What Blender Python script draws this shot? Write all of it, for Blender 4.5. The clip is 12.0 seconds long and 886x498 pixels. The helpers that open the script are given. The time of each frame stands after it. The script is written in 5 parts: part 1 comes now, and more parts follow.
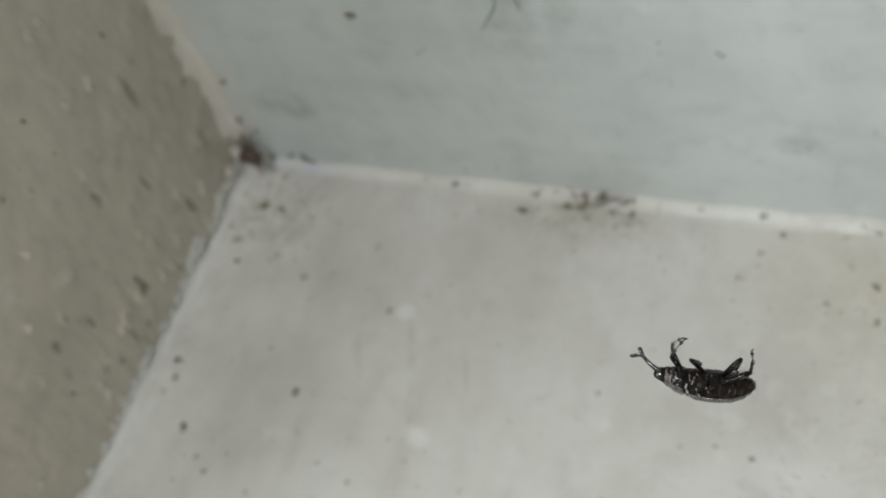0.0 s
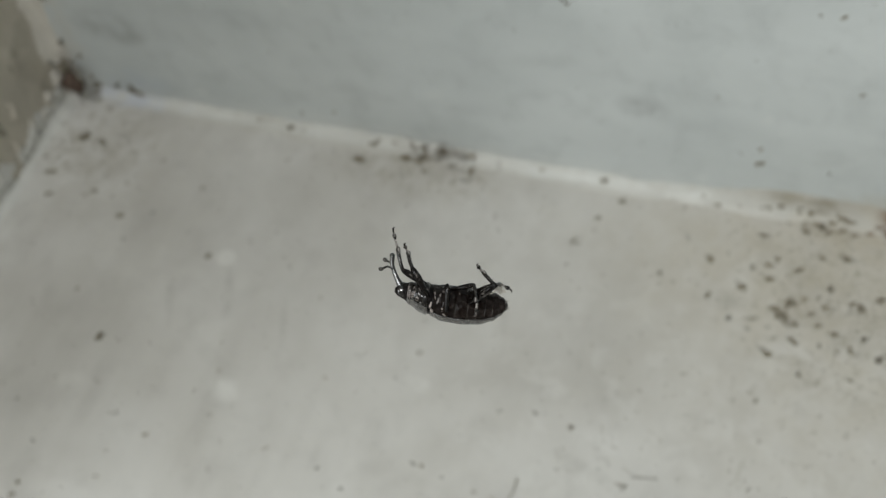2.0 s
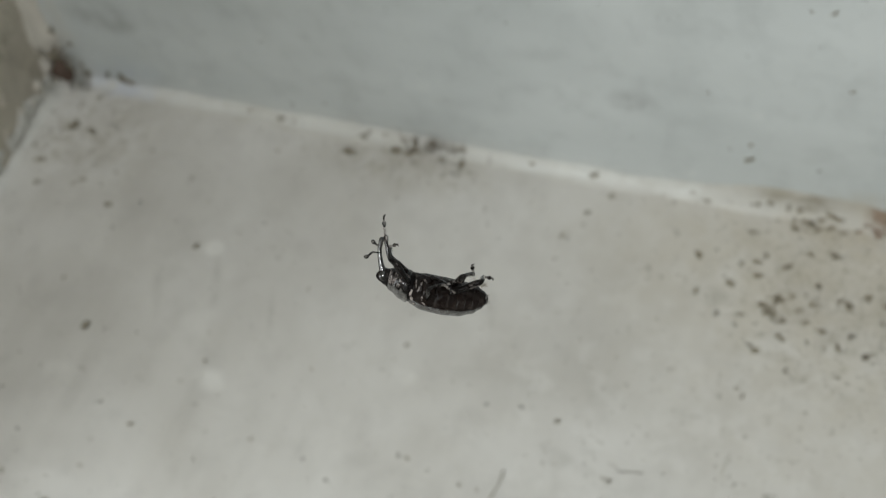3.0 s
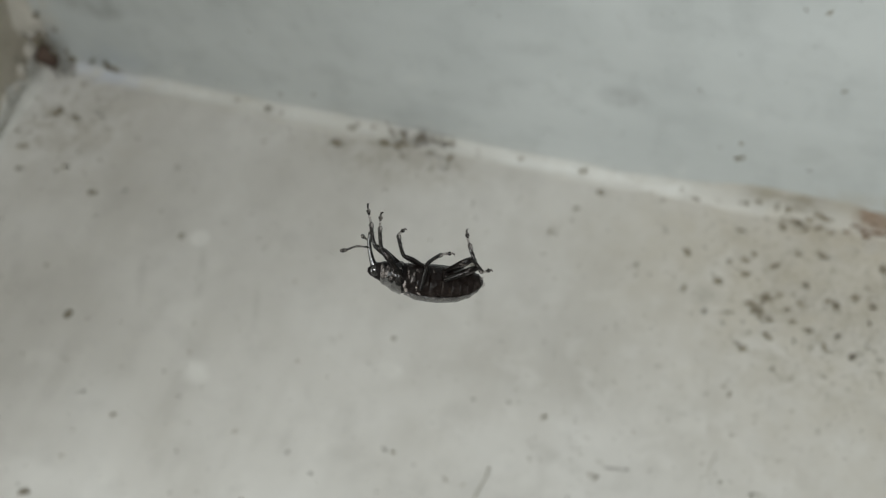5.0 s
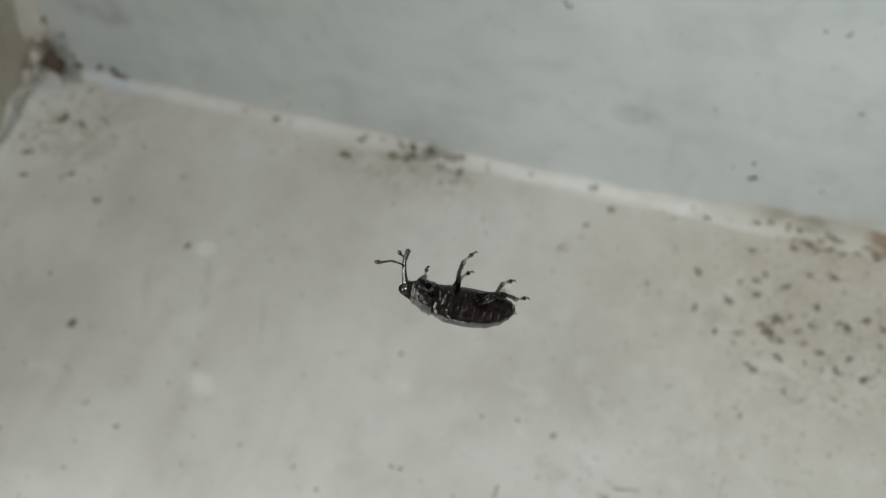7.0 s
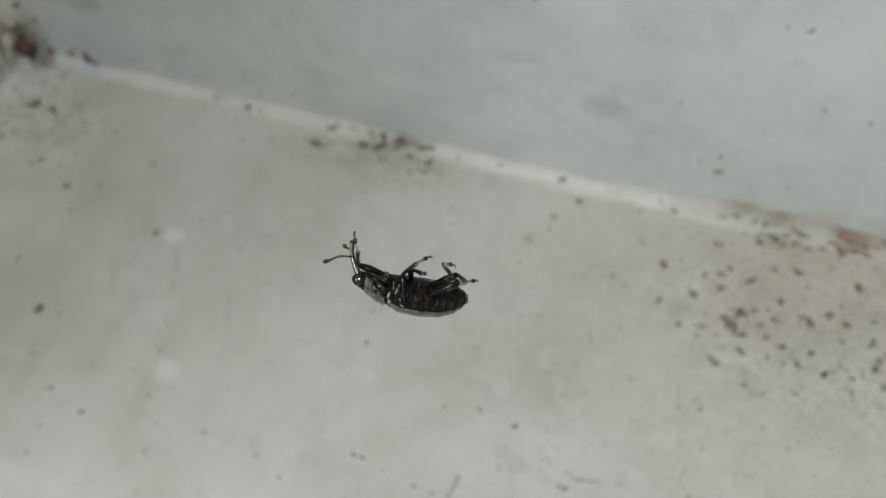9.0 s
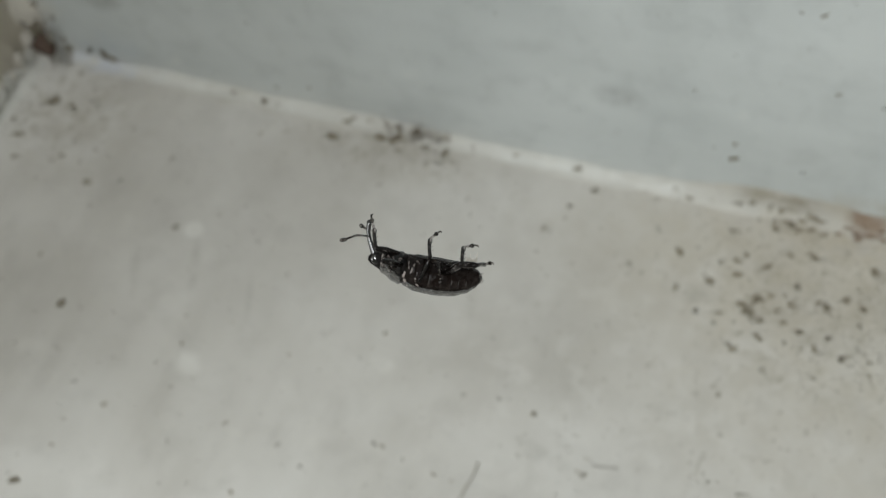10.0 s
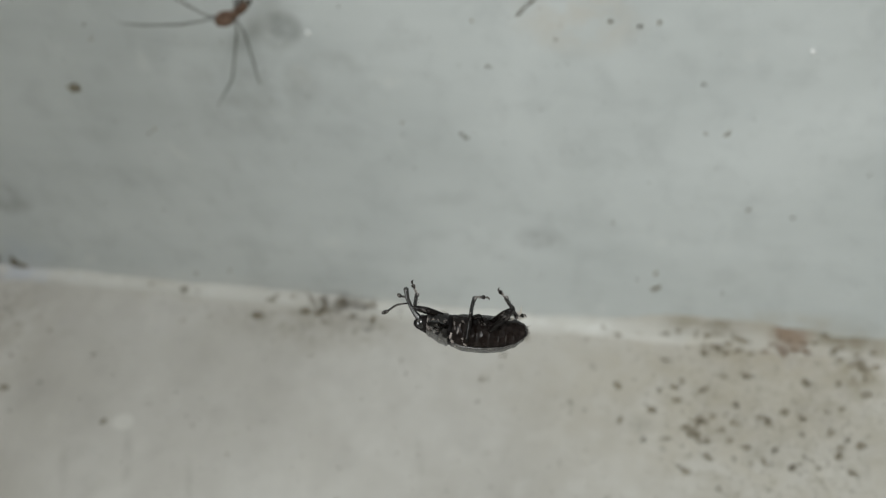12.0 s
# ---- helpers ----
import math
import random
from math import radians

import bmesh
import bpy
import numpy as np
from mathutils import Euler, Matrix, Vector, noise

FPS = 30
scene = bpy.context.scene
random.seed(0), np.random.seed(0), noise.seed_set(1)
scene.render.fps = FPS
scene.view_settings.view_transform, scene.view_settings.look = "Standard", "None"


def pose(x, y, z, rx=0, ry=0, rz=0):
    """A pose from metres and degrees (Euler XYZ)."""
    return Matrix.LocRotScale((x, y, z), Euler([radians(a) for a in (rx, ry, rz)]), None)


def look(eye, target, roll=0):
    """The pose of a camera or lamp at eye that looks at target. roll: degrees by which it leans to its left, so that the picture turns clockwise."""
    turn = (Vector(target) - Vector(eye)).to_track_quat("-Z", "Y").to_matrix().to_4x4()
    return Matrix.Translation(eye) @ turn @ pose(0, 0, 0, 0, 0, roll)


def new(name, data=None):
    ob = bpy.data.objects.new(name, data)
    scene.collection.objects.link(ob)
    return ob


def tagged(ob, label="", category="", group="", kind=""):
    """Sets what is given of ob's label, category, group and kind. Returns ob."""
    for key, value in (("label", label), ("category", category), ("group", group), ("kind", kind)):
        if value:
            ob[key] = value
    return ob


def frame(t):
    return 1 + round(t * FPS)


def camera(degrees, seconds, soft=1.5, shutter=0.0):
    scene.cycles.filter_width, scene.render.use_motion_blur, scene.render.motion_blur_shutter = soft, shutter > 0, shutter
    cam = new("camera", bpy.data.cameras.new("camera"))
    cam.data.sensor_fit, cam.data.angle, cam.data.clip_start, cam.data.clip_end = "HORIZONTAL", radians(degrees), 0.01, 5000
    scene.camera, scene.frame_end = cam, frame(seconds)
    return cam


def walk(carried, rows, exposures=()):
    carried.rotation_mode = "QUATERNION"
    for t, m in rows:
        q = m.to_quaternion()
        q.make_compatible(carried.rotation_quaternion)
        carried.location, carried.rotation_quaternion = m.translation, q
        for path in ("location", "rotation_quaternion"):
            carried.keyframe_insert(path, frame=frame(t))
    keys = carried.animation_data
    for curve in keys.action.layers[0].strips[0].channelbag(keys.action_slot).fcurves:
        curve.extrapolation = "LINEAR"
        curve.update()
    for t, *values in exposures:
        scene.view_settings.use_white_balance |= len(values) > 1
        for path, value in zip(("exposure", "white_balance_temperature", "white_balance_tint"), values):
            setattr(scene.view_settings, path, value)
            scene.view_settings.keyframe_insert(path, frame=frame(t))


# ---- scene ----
# ======== camera ========
cam = camera(42.74, 12.0, soft=1.3)
PATH = [
    (0, (0.14541, -0.13659, 0.19650), (-0.21747, 0.34369, -0.60203), -23.38),
    (0.3, (0.15215, -0.14032, 0.19052), (-0.17992, 0.32309, -0.63105), -19.71),
    (0.5, (0.14952, -0.13852, 0.18603), (-0.16025, 0.32082, -0.64647), -18.48),
    (0.7, (0.14831, -0.13711, 0.18594), (-0.13635, 0.32496, -0.65397), -16.05),
    (0.9, (0.14817, -0.13515, 0.18173), (-0.12674, 0.34591, -0.65073), -14.16),
    (1, (0.14873, -0.13335, 0.18028), (-0.12860, 0.34994, -0.65009), -14.16),
    (1.5, (0.15183, -0.13214, 0.18034), (-0.11723, 0.36660, -0.64360), -12.58),
    (2, (0.15175, -0.13216, 0.18133), (-0.10870, 0.36539, -0.64608), -12.09),
    (2.5, (0.15527, -0.13025, 0.18142), (-0.11426, 0.36595, -0.64389), -12.79),
    (3, (0.15258, -0.13270, 0.18023), (-0.10160, 0.36610, -0.64838), -10.87),
    (5, (0.15014, -0.13321, 0.17928), (-0.08273, 0.36942, -0.65326), -8.21),
    (5.5, (0.15152, -0.13298, 0.17836), (-0.07931, 0.37064, -0.65416), -7.72),
    (6, (0.14986, -0.13302, 0.17909), (-0.07808, 0.37652, -0.65062), -6.95),
    (6.5, (0.14917, -0.13343, 0.17853), (-0.07979, 0.37155, -0.65368), -7.08),
    (7, (0.14592, -0.13258, 0.17884), (-0.07949, 0.37901, -0.65030), -6.32),
    (9, (0.15080, -0.13082, 0.17931), (-0.06747, 0.37346, -0.65619), -5.35),
    (9.5, (0.15141, -0.13241, 0.17890), (-0.07782, 0.36786, -0.65607), -6.95),
    (10, (0.15110, -0.13233, 0.18001), (-0.07923, 0.36396, -0.65704), -7.31),
    (10.5, (0.15049, -0.13441, 0.17787), (-0.07859, 0.36070, -0.66022), -7.21),
    (10.7, (0.14220, -0.13804, 0.17594), (-0.08474, 0.37104, -0.65432), -7.83),
    (11, (0.14181, -0.13699, 0.17467), (-0.09343, 0.38199, -0.64711), -9.25),
    (11.2, (0.14552, -0.13703, 0.17395), (-0.07107, 0.40513, -0.63793), -7.64),
    (11.3, (0.14510, -0.13367, 0.17153), (-0.05863, 0.42680, -0.63119), -6.77),
    (11.5, (0.14172, -0.13757, 0.17001), (-0.05523, 0.45009, -0.61476), -6.61),
    (11.8, (0.13749, -0.14370, 0.17145), (-0.01725, 0.50743, -0.57157), -3.92),
    (12, (0.14306, -0.14704, 0.17238), (-0.01365, 0.53498, -0.54196), -4.10),
]
# the camera's own metering settles as it turns away from the darker wall
METER = [(0.0, 0.22), (0.5, 0.18), (1.0, 0.06), (3.0, 0.05), (6.0, 0.05), (9.0, 0.05), (11.0, 0.06), (12.0, 0.06)]
walk(cam, [(t, look(eye, target, roll)) for t, eye, target, roll in PATH], METER)
# a small, fixed aperture, focused on the insect
cam.data.dof.use_dof = True
cam.data.dof.focus_distance = 0.080
cam.data.dof.aperture_fstop = 55.0

# ======== light ========
world = bpy.data.worlds.new("room_air")
scene.world = world
world.use_nodes = True
world.node_tree.nodes["Background"].inputs[0].default_value = (0.9, 0.95, 1.0, 1)
world.node_tree.nodes["Background"].inputs[1].default_value = 0.02


def area_lamp(name, at, target, size, energy, colour):
    data = bpy.data.lights.new(name, "AREA")
    data.shape = "RECTANGLE"
    data.size, data.size_y = size
    data.energy, data.color = energy, colour
    new(name, data).matrix_world = look(at, target)


# no fitting is known here: an overhead key lamp added for light and glints
area_lamp("added_key_lamp", (0.14, -0.64, 1.26), (0.12, -0.12, 0.0), (0.28, 0.16), 5.3, (0.965, 0.99, 1.0))
# no window stands here: a soft side lamp added to brighten the right
area_lamp("added_side_lamp", (-0.60, -0.76, 0.72), (0.12, -0.06, 0.0), (0.52, 0.48), 5.25, (0.94, 0.985, 1.0))


# ======== materials ========
def material(name, rough=0.5, metal=0.0, coat=0.0):
    m = bpy.data.materials.new(name)
    m.use_nodes = True
    b = m.node_tree.nodes["Principled BSDF"]
    b.inputs["Roughness"].default_value = rough
    b.inputs["Metallic"].default_value = metal
    b.inputs["Coat Weight"].default_value = coat
    return m, m.node_tree, b


def node(tree, kind, **values):
    n = tree.nodes.new(kind)
    for key, value in values.items():
        n.inputs[key.replace("_", " ")].default_value = value
    return n


def position(tree, scale=(1, 1, 1)):
    c = tree.nodes.new("ShaderNodeTexCoord")
    m = tree.nodes.new("ShaderNodeMapping")
    m.inputs["Scale"].default_value = scale
    tree.links.new(c.outputs["Object"], m.inputs["Vector"])
    return m.outputs["Vector"]


def noise_at(tree, vector, scale, detail=4.0, rough=0.55, warp=0.0):
    n = node(tree, "ShaderNodeTexNoise", Scale=scale, Detail=detail, Roughness=rough, Distortion=warp)
    tree.links.new(vector, n.inputs["Vector"])
    return n.outputs["Fac"]


def ramp(tree, fac, stops):
    r = tree.nodes.new("ShaderNodeValToRGB")
    while len(r.color_ramp.elements) < len(stops):
        r.color_ramp.elements.new(0.5)
    for e, (p, c) in zip(r.color_ramp.elements, stops):
        e.position = p
        e.color = (c, c, c, 1) if isinstance(c, float) else (*c, 1)
    tree.links.new(fac, r.inputs["Fac"])
    return r.outputs["Color"]


def mix(tree, fac, a, b, kind="MIX"):
    m = tree.nodes.new("ShaderNodeMix")
    m.data_type, m.blend_type = "RGBA", kind
    for value, socket in ((fac, m.inputs[0]), (a, m.inputs[6]), (b, m.inputs[7])):
        if isinstance(value, (int, float)):
            socket.default_value = value
        elif isinstance(value, tuple):
            socket.default_value = (*value, 1)
        else:
            tree.links.new(value, socket)
    return m.outputs[2]


def maths(tree, op, a, b=0.0):
    m = tree.nodes.new("ShaderNodeMath")
    m.operation = op
    m.use_clamp = op == "MULTIPLY"
    for value, socket in ((a, m.inputs[0]), (b, m.inputs[1])):
        if isinstance(value, (int, float)):
            socket.default_value = value
        else:
            tree.links.new(value, socket)
    return m.outputs[0]


def relief(tree, b, height, distance, strength=1.0):
    n = tree.nodes.new("ShaderNodeBump")
    n.inputs["Distance"].default_value = distance
    n.inputs["Strength"].default_value = strength
    tree.links.new(height, n.inputs["Height"])
    tree.links.new(n.outputs["Normal"], b.inputs["Normal"])


def spot(tree, at, radius, soft=1.0, spin=0.0):
    """A round patch, 1 at its middle and 0 past its radius; radius may differ by axis."""
    c = tree.nodes.new("ShaderNodeTexCoord")
    m = tree.nodes.new("ShaderNodeMapping")
    m.vector_type = "TEXTURE"
    m.inputs["Location"].default_value = at
    m.inputs["Rotation"].default_value = (0, 0, radians(spin))
    m.inputs["Scale"].default_value = radius
    tree.links.new(c.outputs["Object"], m.inputs["Vector"])
    g = tree.nodes.new("ShaderNodeTexGradient")
    g.gradient_type = "SPHERICAL"
    tree.links.new(m.outputs["Vector"], g.inputs["Vector"])
    return ramp(tree, g.outputs["Fac"], [(0.0, 0.0), (soft, 1.0)])


def paint(name, light, dark, grain, stains_and_shade=(), rough=0.45, streak=(1, 1, 1), lumps=0.0006, blotches=()):
    """Thick old gloss paint: mottled, streaked by the brush, with pin-prick dirt, staining and painted shade."""
    m, t, b = material(name, rough)
    p = position(t)
    ps = position(t, streak)
    broad = ramp(t, noise_at(t, p, 28, 3, 0.5, 0.4), [(0.34, 0.0), (0.68, 1.0)])
    colour = mix(t, broad, dark, light)
    brush = ramp(t, noise_at(t, ps, 150, 5, 0.6), [(0.38, 0.0), (0.62, 1.0)])
    colour = mix(t, maths(t, "MULTIPLY", brush, 0.16), colour, tuple(min(1, c * 1.18) for c in light))
    cloud = ramp(t, noise_at(t, p, 120, 4, 0.62, 0.3), [(0.5, 0.0), (0.8, 1.0)])
    colour = mix(t, maths(t, "MULTIPLY", cloud, 0.32), colour, tuple(c * 0.62 for c in dark))
    pale = ramp(t, noise_at(t, p, 95, 2, 0.5), [(0.66, 0.0), (0.74, 1.0)])
    colour = mix(t, maths(t, "MULTIPLY", pale, 0.14), colour, (0.86, 0.85, 0.8))
    for tint, at, radius, soft, amount, *spin in stains_and_shade:
        patch = spot(t, at, radius, soft, *spin)
        wide = radius[0] > 0.04 or amount > 0.79
        ragged = ramp(t, noise_at(t, p, 190, 5, 0.6), [(0.3, 0.35), (0.7, 1.0)] if wide else [(0.38, 0.0), (0.6, 1.0)])
        colour = mix(t, maths(t, "MULTIPLY", maths(t, "MULTIPLY", patch, ragged), amount), colour, tint)
    for tint, at, radius, scale, amount in blotches:
        patch = spot(t, at, radius, 0.5)
        ragged = ramp(t, noise_at(t, p, scale, 4, 0.6, 0.6), [(0.53, 0.0), (0.61, 1.0)])
        colour = mix(t, maths(t, "MULTIPLY", maths(t, "MULTIPLY", patch, ragged), amount), colour, tint)
    pin = ramp(t, noise_at(t, p, 900, 2, 0.5), [(0.70, 0.0), (0.76, 1.0)])
    colour = mix(t, maths(t, "MULTIPLY", pin, 0.5), colour, (0.09, 0.08, 0.06))
    t.links.new(colour, b.inputs["Base Color"])
    t.links.new(ramp(t, noise_at(t, p, 60, 4), [(0.3, rough - 0.1), (0.7, rough + 0.15)]), b.inputs["Roughness"])
    h = maths(t, "ADD", maths(t, "MULTIPLY", noise_at(t, p, 75, 3), 0.7), maths(t, "MULTIPLY", noise_at(t, ps, 260, 5), grain))
    relief(t, b, h, lumps, 0.8)
    return m


GRIME, TAN, OLIVE = (0.36, 0.33, 0.27), (0.42, 0.375, 0.285), (0.27, 0.24, 0.175)
DRIP = (0.36, 0.35, 0.32)
# grey of the wall's smudges and of the spider's shadow painted on it
SMUDGE_AND_SHADOW = (0.33, 0.35, 0.34)
FLOOR_PAINT = paint("cream_gloss_paint", (0.605, 0.593, 0.562), (0.472, 0.455, 0.418), 0.2, streak=(1, 0.12, 1), stains_and_shade=(
    # light falling off towards the back of the ledge, put into the colour
    ((0.44, 0.42, 0.385), (0.105, -0.030, 0), (0.110, 0.045, 0.05), 0.8, 0.52),
    (TAN, (0.182, -0.020, 0), (0.062, 0.050, 0.05), 0.7, 0.48),
    (TAN, (0.150, -0.012, 0), (0.045, 0.022, 0.05), 0.8, 0.4),
    (GRIME, (0.083, -0.004, 0), (0.03, 0.012, 0.05), 0.8, 0.45),
    (GRIME, (0.012, -0.014, 0), (0.03, 0.024, 0.05), 0.8, 0.4),
    ((0.66, 0.655, 0.62), (0.001, -0.070, 0), (0.011, 0.10, 0.05), 0.7, 0.6),
    ((0.66, 0.655, 0.63), (0.006, -0.006, 0), (0.012, 0.012, 0.05), 0.6, 0.5),
    (OLIVE, (0.1885, -0.004, 0), (0.006, 0.009, 0.05), 0.6, 0.7),
    (OLIVE, (0.181, -0.014, 0), (0.006, 0.004, 0.05), 0.6, 0.45),
    (DRIP, (0.148, -0.022, 0), (0.006, 0.003, 0.05), 0.6, 0.4),
    (DRIP, (0.171, -0.026, 0), (0.005, 0.004, 0.05), 0.6, 0.4),
    (DRIP, (0.130, -0.060, 0), (0.008, 0.002, 0.05), 0.6, 0.35, -12),
    (DRIP, (0.150, -0.046, 0), (0.006, 0.002, 0.05), 0.6, 0.35, 8),
    (DRIP, (0.0462, -0.047, 0), (0.0011, 0.0062, 0.05), 0.5, 0.45, 20),
    (DRIP, (0.0574, -0.044, 0), (0.0012, 0.0095, 0.05), 0.5, 0.5, 19),
    (DRIP, (0.0300, -0.036, 0), (0.0009, 0.0055, 0.05), 0.5, 0.35, 18),
    (DRIP, (0.0700, -0.046, 0), (0.0009, 0.0060, 0.05), 0.5, 0.35, 19),
    (DRIP, (0.1100, -0.034, 0), (0.0010, 0.0070, 0.05), 0.5, 0.3, 15),
    ((0.74, 0.73, 0.69), (0.0531, -0.035, 0), (0.0024, 0.0022, 0.05), 0.4, 0.8),
    ((0.72, 0.71, 0.67), (0.0640, -0.062, 0), (0.0040, 0.0030, 0.05), 0.6, 0.6),
    ((0.72, 0.71, 0.67), (0.0990, -0.052, 0), (0.0030, 0.0022, 0.05), 0.6, 0.6),
    (TAN, (0.178, 0, 0.004), (0.024, 0.012, 0.010), 0.5, 0.5),
), blotches=(
    (OLIVE, (0.172, -0.018, 0), (0.034, 0.026, 0.05), 260, 0.2),
    (OLIVE, (0.172, -0.019, 0), (0.030, 0.026, 0.05), 620, 0.28),
    (OLIVE, (0.084, -0.004, 0), (0.022, 0.010, 0.05), 600, 0.5),
    (OLIVE, (0.012, -0.014, 0), (0.016, 0.014, 0.05), 500, 0.45),
    ((0.68, 0.67, 0.64), (0.150, -0.050, 0), (0.060, 0.045, 0.05), 160, 0.2),
))
TRIM_PAINT = paint("white_crease_paint", (0.53, 0.515, 0.475), (0.45, 0.435, 0.395), 0.2, stains_and_shade=(
    ((0.68, 0.69, 0.665), (0.065, 0, 0.0012), (0.13, 0.0036, 0.006), 0.45, 0.95),
    (TAN, (0.170, 0, 0.004), (0.028, 0.012, 0.012), 0.6, 0.4),
    ((0.21, 0.18, 0.125), (0.1632, 0, 0.0040), (0.0042, 0.006, 0.0032), 0.4, 0.75),
    (OLIVE, (0.1560, 0, 0.004), (0.0050, 0.006, 0.003), 0.5, 0.5),
    ((0.24, 0.155, 0.10), (0.1758, 0, 0.0045), (0.0046, 0.006, 0.0050), 0.5, 1.0),
    ((0.23, 0.20, 0.14), (0.1850, 0, 0.0055), (0.0060, 0.006, 0.0045), 0.4, 0.85),
    (OLIVE, (0.1910, 0, 0.002), (0.0050, 0.006, 0.005), 0.5, 0.6),
    (GRIME, (0.083, 0, 0), (0.025, 0.012, 0.02), 0.8, 0.4),
    (GRIME, (0.050, 0, 0), (0.010, 0.012, 0.02), 0.8, 0.35),
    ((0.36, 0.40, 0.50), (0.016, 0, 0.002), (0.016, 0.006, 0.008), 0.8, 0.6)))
WALL_PAINT = paint("pale_blue_grey_paint", (0.60, 0.635, 0.635), (0.50, 0.535, 0.535), 0.15, streak=(0.2, 1, 1), stains_and_shade=(
    ((0.60, 0.575, 0.51), (0.0, 0, 0.05), (0.011, 0.02, 0.12), 0.7, 0.75),
    ((0.56, 0.53, 0.47), (0.133, 0, 0.072), (0.012, 0.02, 0.008), 0.6, 0.5),
    (SMUDGE_AND_SHADOW, (0.0175, 0, 0.0222), (0.010, 0.02, 0.006), 0.5, 0.6),
    (SMUDGE_AND_SHADOW, (0.077, 0, 0.053), (0.012, 0.02, 0.012), 0.6, 0.4),
    # next four: the spider's soft cast shadow, put into the wall's colour
    (SMUDGE_AND_SHADOW, (0.0852, 0, 0.0668), (0.0036, 0.02, 0.0044), 0.5, 0.7),
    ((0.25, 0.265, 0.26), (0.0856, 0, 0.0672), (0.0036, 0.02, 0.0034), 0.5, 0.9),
    (SMUDGE_AND_SHADOW, (0.0830, 0, 0.0645), (0.0034, 0.02, 0.0028), 0.5, 0.6),
    (SMUDGE_AND_SHADOW, (0.0868, 0, 0.0555), (0.0050, 0.02, 0.0060), 0.6, 0.35),
    (SMUDGE_AND_SHADOW, (0.0952, 0, 0.0610), (0.0090, 0.02, 0.0025), 0.6, 0.35),
    (SMUDGE_AND_SHADOW, (0.0209, 0, 0.0202), (0.0050, 0.02, 0.0040), 0.6, 0.5),
    ((0.36, 0.38, 0.38), (0.128, 0, 0.0232), (0.006, 0.02, 0.004), 0.6, 0.6),
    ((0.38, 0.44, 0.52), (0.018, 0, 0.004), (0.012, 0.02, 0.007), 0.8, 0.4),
    ((0.66, 0.67, 0.65), (0.085, 0, 0.0005), (0.14, 0.02, 0.0055), 0.8, 0.6),
    (TAN, (0.178, 0, 0.006), (0.020, 0.02, 0.005), 0.6, 0.4)))
SIDE_PAINT = paint("worn_taupe_paint", (0.485, 0.45, 0.375), (0.42, 0.388, 0.325), 0.35, rough=0.34, streak=(1, 1, 0.5), lumps=0.0010)
# side wall paint made paler: its runs' highlights put into the colour
LIT_DRIP_PAINT = paint("highlit_taupe_drips", (0.60, 0.555, 0.48), (0.50, 0.46, 0.395), 0.3, rough=0.24)
EDGE_PAINT = paint("off_white_edge_paint", (0.62, 0.615, 0.585), (0.53, 0.525, 0.49), 0.2, rough=0.4)
CREAM_PAINT = paint("thick_cream_paint", (0.64, 0.61, 0.55), (0.55, 0.525, 0.47), 0.2, rough=0.4)
ROOM_PAINT = paint("room_paint", (0.74, 0.73, 0.69), (0.66, 0.65, 0.61), 0.1)


def dirt(name, a, b_, rough=0.8):
    m, t, b = material(name, rough)
    info = t.nodes.new("ShaderNodeObjectInfo")
    p = position(t)
    c = mix(t, info.outputs["Random"], a, b_)
    c = mix(t, ramp(t, noise_at(t, p, 2500, 3), [(0.4, 0.0), (0.65, 1.0)]), c, tuple(0.75 * v for v in a))
    t.links.new(c, b.inputs["Base Color"])
    relief(t, b, noise_at(t, p, 4000, 3), 0.0001)
    return m


CRUMB = dirt("dark_dirt", (0.10, 0.086, 0.064), (0.25, 0.22, 0.165))
FLAKE = dirt("grey_brown_flakes", (0.23, 0.20, 0.145), (0.38, 0.34, 0.26))
GRIT = dirt("olive_brown_grit", (0.25, 0.22, 0.165), (0.38, 0.34, 0.27))
RUST = dirt("rust_brown_grime", (0.23, 0.16, 0.115), (0.34, 0.265, 0.20))
HUSK = dirt("brown_husk", (0.08, 0.05, 0.036), (0.105, 0.066, 0.048), 0.7)
OLD_WEB = dirt("dusty_web", (0.22, 0.19, 0.15), (0.30, 0.26, 0.21))
DENT = dirt("dark_olive_dent", (0.27, 0.25, 0.195), (0.36, 0.33, 0.265))
SMEAR = dirt("grey_smear", (0.42, 0.40, 0.34), (0.46, 0.44, 0.39), 0.6)


